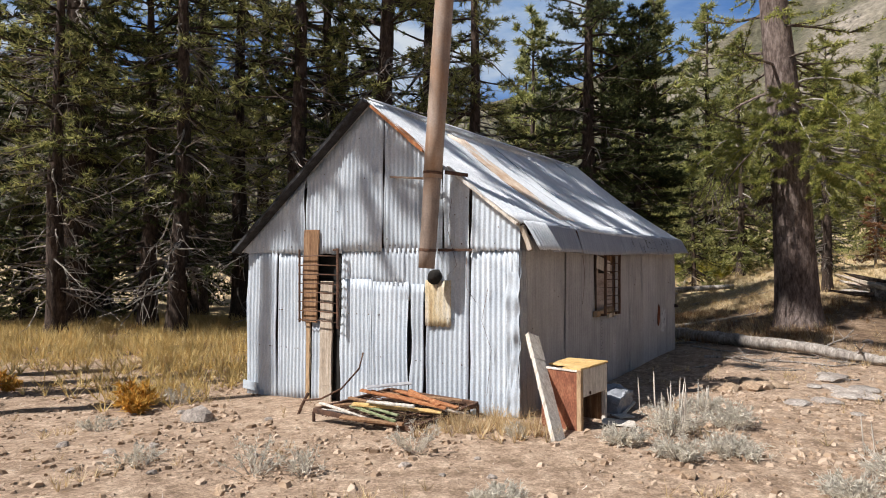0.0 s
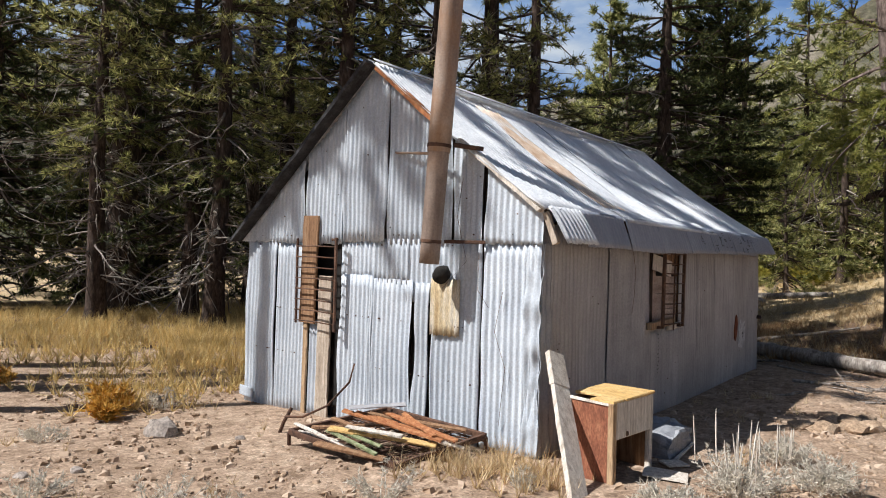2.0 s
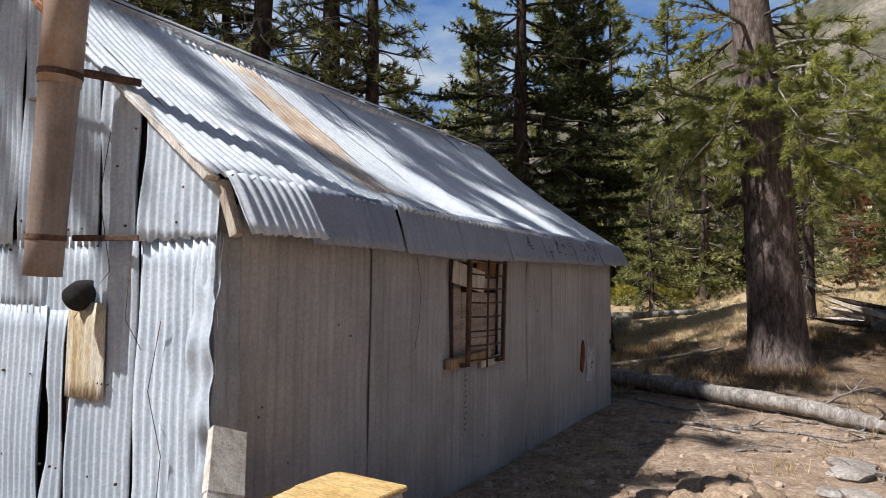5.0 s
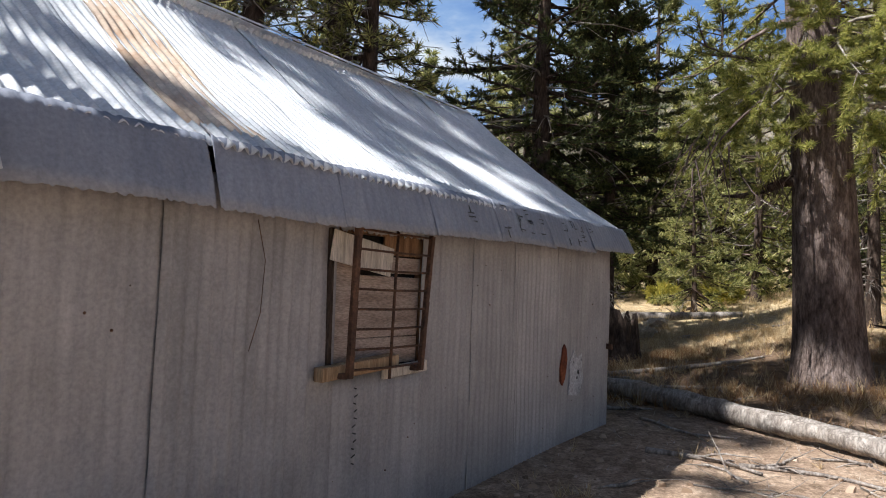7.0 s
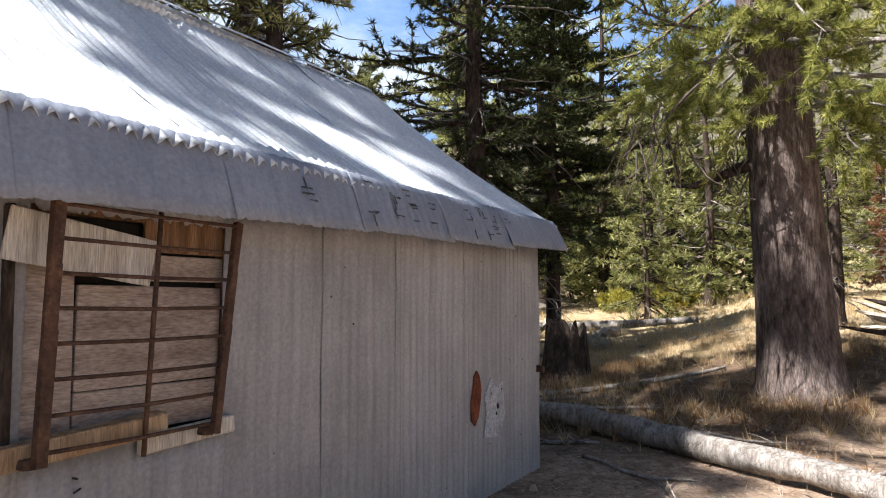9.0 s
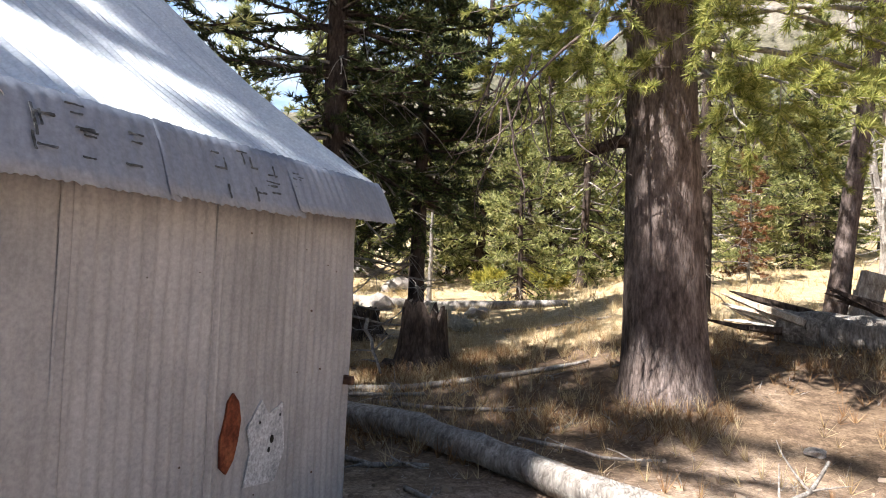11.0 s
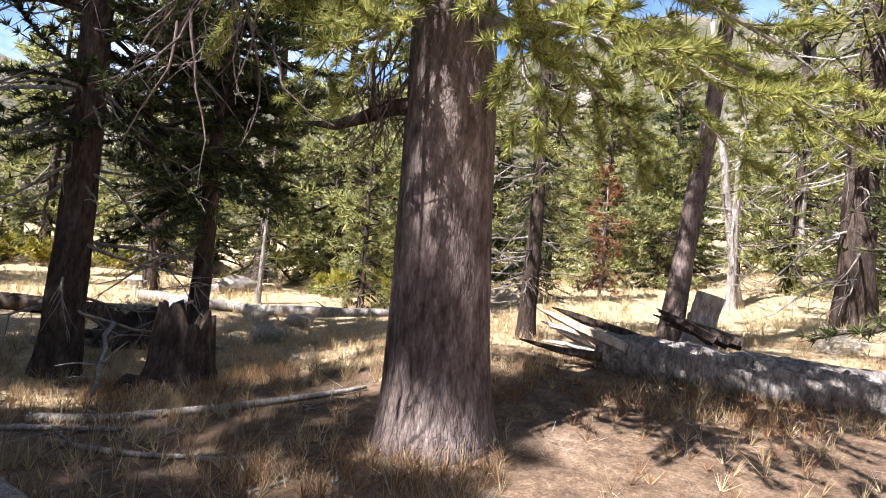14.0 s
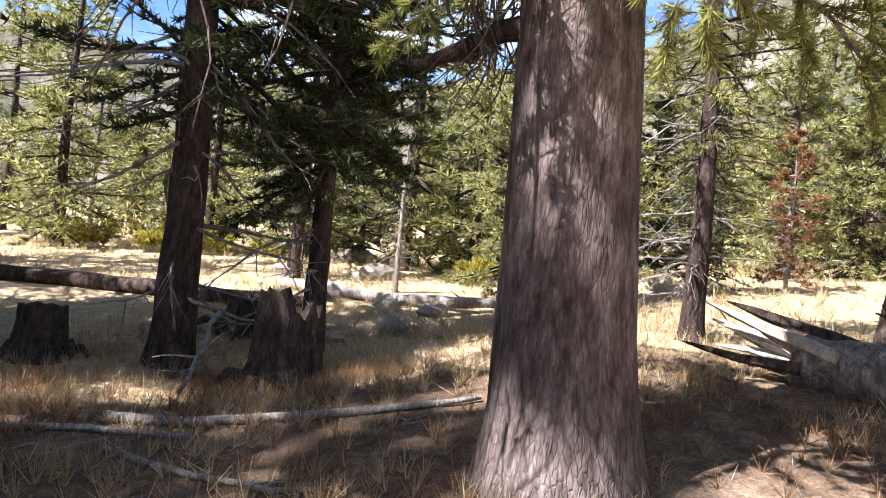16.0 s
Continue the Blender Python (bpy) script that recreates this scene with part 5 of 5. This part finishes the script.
stick([(-1.2, 7.2), (-0.3, 7.0), (0.4, 7.15)], 0.03, 9)
stick([(0.4, 8.6), (1.2, 8.3), (2.0, 8.5)], 0.02, 10)
stick([(-5.6, 13.2), (-4.0, 14.0), (-2.4, 14.6)], 0.06, 11)
stick([(-2.0, 15.2), (-0.5, 14.6), (0.8, 14.7)], 0.04, 12)
stick([(-3.0, 8.3), (-2.4, 8.9), (-1.7, 9.05)], 0.02, 13)
stick([(0.2, 6.6), (0.8, 6.2), (1.3, 6.4)], 0.018, 14)

rs = random.Random(91)
for i in range(26):
    x, y = rs.uniform(0.7, 3.2), rs.uniform(3.9, 6.6)
    if i > 13:
        x, y = rs.uniform(-3.0, 1.2), rs.uniform(8.4, 11.5)
    a, n = rs.uniform(0, 6.28), rs.uniform(0.25, 0.6)
    stick([(x, y), (x + n * 0.5 * math.cos(a), y + n * 0.5 * math.sin(a)), (x + n * math.cos(a + 0.2), y + n * math.sin(a + 0.2))], rs.uniform(0.008, 0.018), 100 + i, "short bleached twig lying on the dirt")

# ---- things against the cabin ----
ZC = gz(0.55, 0.1)
lean_board = thing("leaning_board", "bleached cracked board leaning on the cabin corner", "board", (0.71, -0.57, gz(0.71, -0.57)))
part("board", between((0, 0, -0.02), (-0.52, 0.50, 0.88), 0.17, 0.045, up=(-0.9, 0.3, 0.0), rough=0.004, seed=3), WOOD_PALE, lean_board)

box = thing("wooden_cabinet", "broken brown wooden cabinet with plywood top standing outdoors", "cabinet", (0.56, 0.14, ZC - 0.01), turn=-3)
part("front_panel", slab((0.42, 0.02, 0.58), (0, -0.30, 0.29), rough=0.002), WOOD_RED, box, "reddish-brown lit panel")
part("front_edge", slab((0.43, 0.028, 0.022), (0.0, -0.302, 0.589), (0, 1, 0), rough=0.003), WOOD_PALE, box, "splintered pale front edge")
part("back_panel", slab((0.42, 0.02, 0.58), (0, 0.31, 0.29), rough=0.002), WOOD_BROWN, box)
part("side_panel", slab((0.02, 0.59, 0.58), (-0.2, 0.0, 0.29), rough=0.002), WOOD_BROWN, box)
part("apron", slab((0.02, 0.57, 0.27), (0.215, 0.005, 0.465), rough=0.002), WOOD_PALE, box, "cream painted apron")
part("corner_post", slab((0.05, 0.055, 0.6), (0.2, -0.29, 0.3)), WOOD_TAN, box)
part("corner_post", slab((0.045, 0.045, 0.58), (0.2, 0.28, 0.29)), WOOD_PALE, box)
part("top", joined(slab((0.45, 0.46, 0.022), (0.0, 0.1, 0.605), (1, -1, 0), rough=0.002), slab((0.2, 0.18, 0.022), (0.12, -0.22, 0.603), (0, -1, 0), rough=0.002)), PLYWOOD, box, "weathered yellow plywood top")
part("knob", slab((0.02, 0.025, 0.035), (0.228, -0.12, 0.36)), RUST, box)

scrap = thing("crumpled_sheet", "crumpled grey sheet iron box behind the cabinet", "sheet iron", on(0.60, 0.98))
bm = bmesh.new()
bmesh.ops.create_cube(bm, size=1)
bmesh.ops.subdivide_edges(bm, edges=bm.edges[:], cuts=9, use_grid_fill=True)
for vv in bm.verts:
    p = vv.co
    k = Vector((p.x * 0.42, p.y * 0.5, (p.z + 0.5) * (0.2 + 0.04 * p.y)))
    vv.co = k + 0.045 * noise.noise_vector(k * 7) * (p.z + 0.6) + 0.018 * noise.noise_vector(k * 19 + Vector((3, 1, 7)))
part("shell", bm, TIN_FOIL, scrap)
part("strip", slab((0.03, 0.5, 0.02), (0.24, 0.02, 0.03), (4, 3, 5), rough=0.003), WOOD_PALE, scrap, "bleached wooden strip")
for i, (x, y, w, h, tz) in enumerate([(0.98, 0.25, 0.32, 0.2, 20), (0.9, 0.62, 0.2, 0.14, 60)]):
    pp = thing("scrap_board", "flat pale scrap of board on the ground", "board", on(x, y, 0.012))
    part("board", slab((w, h, 0.012), (0, 0, 0.012), (3, 2, tz), rough=0.003), WOOD_PALE, pp)


# the heap in front of the door: an old bed spring frame under loose boards
def bed_spring():
    ob = thing("bed_spring_frame", "rusted bed spring frame lying flat under boards", "bed frame", (-1.2, -0.62, -0.14))
    A, B, C, D = (-0.75, -0.42, 0.16), (0.52, -0.32, 0.12), (0.78, 0.48, 0.26), (-0.42, 0.48, 0.28)
    cs = [Vector(p) for p in (A, B, C, D)]
    for a, b in zip(cs, cs[1:] + cs[:1]):
        part("rail", between(a, b, 0.035, 0.05, rough=0.002), RUST, ob)
    wv, wf = [], []
    rnd = random.Random(4)
    for i in range(1, 30):
        s = i / 30
        for a, b in ((cs[0].lerp(cs[1], s), cs[3].lerp(cs[2], s)), (cs[0].lerp(cs[3], s), cs[1].lerp(cs[2], s))):
            pts = [a.lerp(b, k / 5) + Vector((rnd.uniform(-0.02, 0.02), rnd.uniform(-0.02, 0.02), rnd.uniform(-0.04, 0.01))) for k in range(6)]
            tube_data(pts, [0.006] * 6, 4, wv, wf, cap=False)
    tagged(mesh_part("wire_mesh", wv, wf, RUST, ob), kind="stuff")
    for k in range(4):
        c = cs[k]
        part("foot", slab((0.03, 0.03, 0.2), (c.x, c.y, c.z - 0.1), (5, 4, 0)), RUST, ob)
    for i in range(1, 4):
        part("cross_bar", between(cs[0].lerp(cs[1], i / 4), cs[3].lerp(cs[2], i / 4), 0.025, 0.02), RUST, ob)


bed_spring()
BOARDS = [  # from, to, width, thickness, material, label
    ((-1.47, -0.83, 0.34), (-0.53, -0.58, 0.22), 0.05, 0.018, WOOD_ORANGE, "reddish splintered board on the heap"),
    ((-1.42, -0.72, 0.32), (-0.62, -0.5, 0.22), 0.05, 0.018, WOOD_ORANGE, "reddish splintered board on the heap"),
    ((-1.23, -0.56, 0.33), (-0.42, -0.53, 0.23), 0.055, 0.018, WOOD_ORANGE, "rust-stained board on the heap"),
    ((-1.1, -0.45, 0.32), (-0.6, -0.6, 0.25), 0.045, 0.018, WOOD_ORANGE, "rust-stained board on the heap"),
    ((-1.40, -1.04, 0.24), (-0.57, -0.6, 0.18), 0.07, 0.018, PLYWOOD, "yellow-orange split board on the heap"),
    ((-1.25, -0.98, 0.27), (-0.79, -0.77, 0.24), 0.05, 0.018, WOOD_PALE, "white painted board end on the heap"),
    ((-0.56, -0.59, 0.21), (-0.38, -0.48, 0.17), 0.035, 0.018, WOOD_PALE, "broken white board end on the heap"),
    ((-1.84, -1.06, 0.2), (-1.03, -0.96, 0.07), 0.035, 0.018, WOOD_PALE, "pale lath across the heap"),
    ((-1.42, -1.04, 0.22), (-0.87, -0.98, 0.12), 0.04, 0.018, SHRUB, "green painted lath on the heap"),
    ((-1.3, -0.98, 0.22), (-0.9, -0.9, 0.16), 0.035, 0.018, SHRUB, "green painted lath on the heap"),
    ((-1.88, -1.0, 0.03), (-1.4, -0.95, 0.02), 0.06, 0.02, WOOD_PALE, "bleached board end on the dirt"),
    ((-1.5, -1.1, 0.02), (-0.78, -0.97, 0.02), 0.06, 0.025, WOOD_BROWN, "grey-brown board on the dirt"),
    ((-1.75, -0.95, 0.16), (-1.0, -0.4, 0.24), 0.05, 0.02, WOOD_BROWN, "dark broken board on the heap"),
    ((-1.5, -0.5, 0.26), (-0.55, -0.25, 0.24), 0.05, 0.02, WOOD_BROWN, "dark broken board on the heap"),
    ((-1.7, -0.75, 0.22), (-1.1, -0.85, 0.22), 0.045, 0.02, WOOD_BROWN, "dark broken board on the heap"),
    ((-1.42, -0.80, 0.37), (-1.12, -0.40, 0.39), 0.10, 0.01, TIN_GREY, "bent strip of grey sheet iron"),
]
GREEN = mottled("green_paint", (0.16, 0.19, 0.09), (0.27, 0.31, 0.16), (0.42, 0.42, 0.28), 3, (8, 8, 1), fine=25)
for i, (a, b, w, th, mt, lb) in enumerate(BOARDS):
    drop = Vector((0, 0, 0.08 if a[2] > 0.1 else 0))
    a, b = Vector(a) - drop, Vector(b) - drop
    o = thing("loose_board", lb, "board", a, "boards on the heap")
    part("board", between((0, 0, 0), Vector(b) - Vector(a), w, th, up=(0.1 * (i % 3 - 1), -0.2, 1), rough=0.004, seed=i), GREEN if mt is SHRUB else mt, o)
ir = thing("iron_rod", "bent rusty iron rod sticking up from the heap", "iron rod", (-2.45, -0.8, gz(-2.45, -0.8)))
rod("rod", [(0, 0, -0.02), (0.03, 0.03, 0.1), (0.08, 0.08, 0.24)], 0.018, RUST, ir)
ir = thing("bent_wire", "long bent dark wire rising from the heap", "wire", (-2.37, -0.79, 0.0))
rod("wire_length", [(0, 0, 0.04), (0.25, 0.02, 0.08), (0.45, 0.15, 0.2), (0.58, 0.3, 0.42), (0.62, 0.32, 0.6)], 0.011, RUST, ir)


# ---- rocks ----
def rock(x, y, s, seed, mat, label, flat=0.6, sink=0.25):
    bm = bmesh.new()
    bmesh.ops.create_icosphere(bm, subdivisions=2, radius=1)
    r = random.Random(seed)
    off = Vector((r.uniform(0, 50), r.uniform(0, 50), 0))
    sx, sy = r.uniform(0.8, 1.3), r.uniform(0.7, 1.1)
    for v in bm.verts:
        d = 1 + 0.45 * noise.noise(v.co * 1.1 + off) + 0.22 * noise.noise(v.co * 2.7 + off)
        v.co = Vector((v.co.x * sx, v.co.y * sy, v.co.z * flat)) * d * s
    ob = part("rock", bm, mat)
    ob.matrix_basis = pose(x, y, gz(x, y) + s * flat * (0.5 - sink), 0, 0, r.uniform(0, 360))
    return tagged(ob, label, "rock", "rocks")


rock(-3.15, -1.65, 0.17, 1, ROCK, "rounded grey granite rock on the dirt", 0.75)
ri = random.Random(3)
for i in range(16):
    k = ri.random()
    rock(1.28 + 0.62 * k + ri.gauss(0, 0.10), 2.6 + 0.9 * k + ri.gauss(0, 0.15), ri.uniform(0.05, 0.15), 20 + i, ROCK_TAN, "tan rock in a low heap", 0.55)
for i in range(16):
    rock(2.85 + ri.gauss(0, 0.3), 3.3 + ri.gauss(0, 0.5), ri.uniform(0.07, 0.2), 50 + i, ROCK, "flat grey slab of broken rock", 0.3)
for i in range(64):
    x, y = ri.uniform(-5, 5), ri.uniform(-5, -0.6)
    if abs(x - 2.9) < 0.5:
        x += 1.2
    rock(x, y, ri.uniform(0.025, 0.07), 80 + i, ROCK_TAN if i % 2 else ROCK, "small loose stone on dry dirt", 0.6)
for i, (x, y, s) in enumerate([(2.9, 9.1, 0.09), (4.4, 10.0, 0.12), (-3.2, 17.5, 0.3), (-6.2, 18.0, 0.5), (-7.5, 22.0, 0.6), (-9.5, 20.5, 0.45), (-11.5, 27.0, 0.8), (-12.8, 28.5, 0.9), (-10.6, 29.0, 0.7), (-13.5, 26.5, 0.6)]):
    rock(x, y, s, 130 + i, ROCK, "grey rock in dry grass", 0.6)


# ---- grass, brush and litter ----
def keep_off(x, y):
    return -4.4 < x < 0.12 and -0.05 < y < 6.3


def scatter(name, label, category, n, area, size, width, blades, mat, seed, clump=0.0, spread=0.45, mask=None, up=1.0):
    rnd = random.Random(seed)
    cs, ax = [], []
    x0, x1, y0, y1 = area
    hubs = [(rnd.uniform(x0, x1), rnd.uniform(y0, y1)) for _ in range(max(1, n // 9))]
    while len(cs) < n:
        if clump:
            hx, hy = rnd.choice(hubs)
            x, y = rnd.gauss(hx, clump), rnd.gauss(hy, clump)
        else:
            x, y = rnd.uniform(x0, x1), rnd.uniform(y0, y1)
        if keep_off(x, y) or (mask and rnd.random() > mask(x, y)):
            n -= 1
            continue
        cs.append((x, y, gz(x, y) - 0.01))
        ax.append((rnd.uniform(-0.25, 0.25), rnd.uniform(-0.25, 0.25), up))
    ob = tuft_mesh(name, cs, ax, size, blades, width, mat, seed + 1, spread)
    return tagged(ob, label, category, kind="stuff")


def patchy(s, lo=0.42):
    return lambda x, y: 1.0 if noise.noise(Vector((x * s, y * s, 9.1))) * 0.5 + 0.5 > lo else 0.12


def trod(x, y):
    """Thin where people walk and where the dirt is bare."""
    return 0.12 if (y < 8.8 and x > 0.4) or (x > 2.3 and y < 11.5) else 1.0


scatter("dry_grass", "golden dry meadow grass beside the cabin", "grass", 4600, (-16, -4.5, -1.2, 6.5), 0.30, 0.011, 9, GOLD, 201, 0.35, 0.6)
scatter("dry_grass", "golden dry grass under the pines", "grass", 7500, (-7, 9, 7.0, 17), 0.2, 0.007, 9, STRAW, 203, 0.3, 0.5, lambda x, y: trod(x, y) * patchy(0.6)(x, y))
scatter("dry_grass", "pale dry meadow grass in the sun", "grass", 4600, (-24, 20, 15, 38), 0.30, 0.016, 8, PALE_STRAW, 205, 0.6, 0.5)
scatter("dry_grass", "short straw tufts on bare dirt", "grass", 900, (-5, 6, -4.5, 8), 0.13, 0.006, 9, STRAW, 207, 0.15, 0.6, patchy(0.9, 0.5))
scatter("dry_grass", "pale grass at the foot of the wall", "grass", 110, (-0.5, 0.5, -0.75, -0.15), 0.2, 0.007, 10, STRAW, 209, 0.12, 0.5)
scatter("dry_grass", "dry grass along the heap", "grass", 30, (-1.0, 0.0, -1.2, -0.5), 0.2, 0.007, 10, STRAW, 211, 0.15, 0.5)
scatter("dry_weeds", "rusty brown dry weeds under the pines", "weeds", 4200, (-6, 6, 7.2, 13), 0.2, 0.008, 9, WEED, 217, 0.25, 0.55, lambda x, y: trod(x, y) * patchy(0.5, 0.5)(x + 7, y))
scatter("needle_litter", "fallen needles and twigs on the ground", "litter", 3800, (-6, 9, 5, 17), 0.11, 0.007, 3, BARK_GREY, 213, 0.4, 1.6, None, 0.05)
scatter("needle_litter", "straw and twig litter on bare dirt", "litter", 2600, (-6, 6.5, -5.5, 8), 0.07, 0.005, 3, WOOD_PALE, 215, 0.5, 1.6, None, 0.05)


def gravel():
    rnd = random.Random(42)
    verts, faces = [], []
    cube = [(-1, -1, -1), (1, -1, -1), (1, 1, -1), (-1, 1, -1), (-0.6, -0.6, 1), (0.7, -0.6, 1), (0.6, 0.7, 1), (-0.7, 0.6, 1)]
    quads = [(0, 1, 5, 4), (1, 2, 6, 5), (2, 3, 7, 6), (3, 0, 4, 7), (4, 5, 6, 7)]
    k = 0
    while k < 17000:
        x, y = rnd.uniform(-7, 6.5), rnd.uniform(-5.8, 3.0 if k % 2 else 9.0)
        if keep_off(x, y) or rnd.random() > patchy(0.7, 0.4)(x, y) * (1 if y < 5 else 0.4):
            k += 1
            continue
        s = min(0.042, 0.006 + rnd.expovariate(95))
        a, st = rnd.uniform(0, 6.28), rnd.uniform(0.6, 1.4)
        z = gz(x, y)
        b = len(verts)
        for px, py, pz in cube:
            px, py, pz = px * s * st * rnd.uniform(0.4, 1.3), py * s * rnd.uniform(0.4, 1.3), pz * s * rnd.uniform(0.25, 0.75)
            verts.append((x + px * math.cos(a) - py * math.sin(a), y + px * math.sin(a) + py * math.cos(a), z + pz + s * 0.2))
        faces += [tuple(b + i for i in q) for q in quads]
        k += 1
    me = mesh_part("gravel", verts, faces, GRAVEL)
    tagged(me, "loose tan gravel scattered over the dirt", "gravel", kind="stuff")


def gravel_material():
    m, nt, ln, b = material("gravel_stone", 0.95, 0, 0.15)
    g = nt.new("ShaderNodeNewGeometry")
    c = ramp(nt, ln, g.outputs["Random Per Island"], [(0.0, (0.22, 0.15, 0.10)), (0.5, (0.40, 0.29, 0.20)), (1.0, (0.55, 0.43, 0.33))])
    ln.new(c, b.inputs["Base Color"])
    bump(nt, ln, b, noisy(nt, ln, coords(nt, ln), 80), 0.5, 0.005)
    return m


GRAVEL = gravel_material()
gravel()


def bush(name, label, x, y, r, h, mat, seed, stems=40, leaf=0.045, width=0.009, needles=5, spike=0):
    """A low shrub: bare woody stems with small leaves in clusters."""
    rnd = random.Random(seed)
    ob = thing(name, label, "shrub", (x, y, gz(x, y) - 0.02), name + "es" if name.endswith("h") else name + "s")
    bv, bf, cs, ax = [], [], [], []
    for _ in range(stems):
        a, s = rnd.uniform(0, 6.283), rnd.random() ** 0.6
        d = Vector((math.cos(a) * s * r / h, math.sin(a) * s * r / h, 1))
        tp = limb_points(rnd, (d.x * 0.06, d.y * 0.06, 0), d, h * rnd.uniform(0.6, 1.15), 0.1, 0.1, 5, 0.18)
        tube_data(tp, [0.005, 0.004, 0.0035, 0.003, 0.002, 0.001], 3, bv, bf, cap=False)
        for k in range(7):
            u = 0.3 + 0.7 * rnd.random()
            i = min(4, int(u * 5))
            c = tp[i] + (tp[i + 1] - tp[i]) * (u * 5 - i) + Vector((rnd.uniform(-1, 1), rnd.uniform(-1, 1), rnd.uniform(-0.5, 0.5))) * 0.02
            cs.append(tuple(c))
            ax.append((d.x, d.y, 1))
    for _ in range(spike):
        a, s = rnd.uniform(0, 6.28), rnd.random() * r * 0.9
        p = Vector((math.cos(a) * s, math.sin(a) * s, h * 0.5))
        tp = limb_points(rnd, p, (0.1 * math.cos(a), 0.1 * math.sin(a), 1), h * rnd.uniform(0.6, 1.1), 0, 0, 4, 0.05)
        tube_data(tp, [0.004, 0.004, 0.006, 0.006, 0.002], 4, bv, bf, cap=False)
    tagged(mesh_part("stemwork", bv, bf, WOOD_PALE, ob), kind="stuff")
    c = tuft_mesh("leafage", cs, ax, leaf, needles, width, mat, seed + 1, 0.9)
    c.parent = ob
    tagged(c, kind="stuff")


SAGES = [(-0.25, -1.5, 0.36, 0.32, 0), (1.5, 0.25, 0.45, 0.36, 14), (-0.9, -2.7, 0.34, 0.30, 0), (1.9, 0.9, 0.36, 0.28, 0), (3.3, 0.0, 0.5, 0.34, 4), (3.6, 1.2, 0.4, 0.3, 0), (-0.55, -2.5, 0.25, 0.25, 0),
         (1.25, -0.35, 0.22, 0.18, 0), (0.25, -0.62, 0.14, 0.13, 0), (3.9, -1.4, 0.45, 0.32, 0), (1.0, -2.2, 0.2, 0.15, 0), (-1.9, -3.1, 0.3, 0.22, 0), (-4.4, -1.0, 0.3, 0.26, 0), (-3.6, -2.5, 0.25, 0.2, 0), (1.5, 1.4, 0.3, 0.25, 5), (2.1, -0.1, 0.34, 0.22, 0), (1.75, -0.5, 0.26, 0.2, 0), (3.0, -0.7, 0.3, 0.2, 0)]
for i, (x, y, r, h, sp) in enumerate(SAGES):
    bush("sagebrush", "low grey-green sagebrush growing in dry dirt" if not sp else "grey sagebrush with tall dry flower spikes", x, y, r, h, SAGE, 300 + i, int(50 + 60 * r) if x > 0.9 else 20, spike=sp)
for i, (x, y, r, h) in enumerate([(-4.6, -1.55, 0.28, 0.34), (-4.25, -1.75, 0.16, 0.22), (-7.2, -2.0, 0.3, 0.25)]):
    bush("amber_plant", "low plant with bright amber dry leaves", x, y, r, h, AMBER, 330 + i, 26, 0.09, 0.028, 6)
YELLOW = [(-17.5, 22.5, 1.6, 1.3), (-15.5, 23.4, 1.4, 1.1), (-19.5, 21.5, 1.5, 1.2), (-13.5, 24.5, 1.3, 1.0), (-10.0, 7.4, 0.9, 0.8), (-12.0, 8.6, 1.0, 0.9), (-8.0, 9.8, 0.8, 0.7), (-21.5, 5.5, 1.2, 1.0), (-3.0, 24.0, 0.9, 0.8), (-4.8, 23.0, 0.8, 0.7)]
for i, (x, y, r, h) in enumerate(YELLOW):
    bush("yellow_shrub", "yellow-green shrub at the meadow edge", x, y, r, h, SHRUB, 350 + i, 60, 0.22, 0.05, 8)
for i, (x, y, r, h) in enumerate([(-2.9, 15.6, 0.45, 0.4), (-4.0, 17.2, 0.4, 0.35), (0.9, 19.0, 0.5, 0.45), (-6.0, 16.0, 0.5, 0.45), (6.5, 16.0, 0.5, 0.4)]):
    bush("sagebrush", "grey-green sagebrush in the pale grass", x, y, r, h, SAGE, 370 + i, 70, 0.08, 0.02)
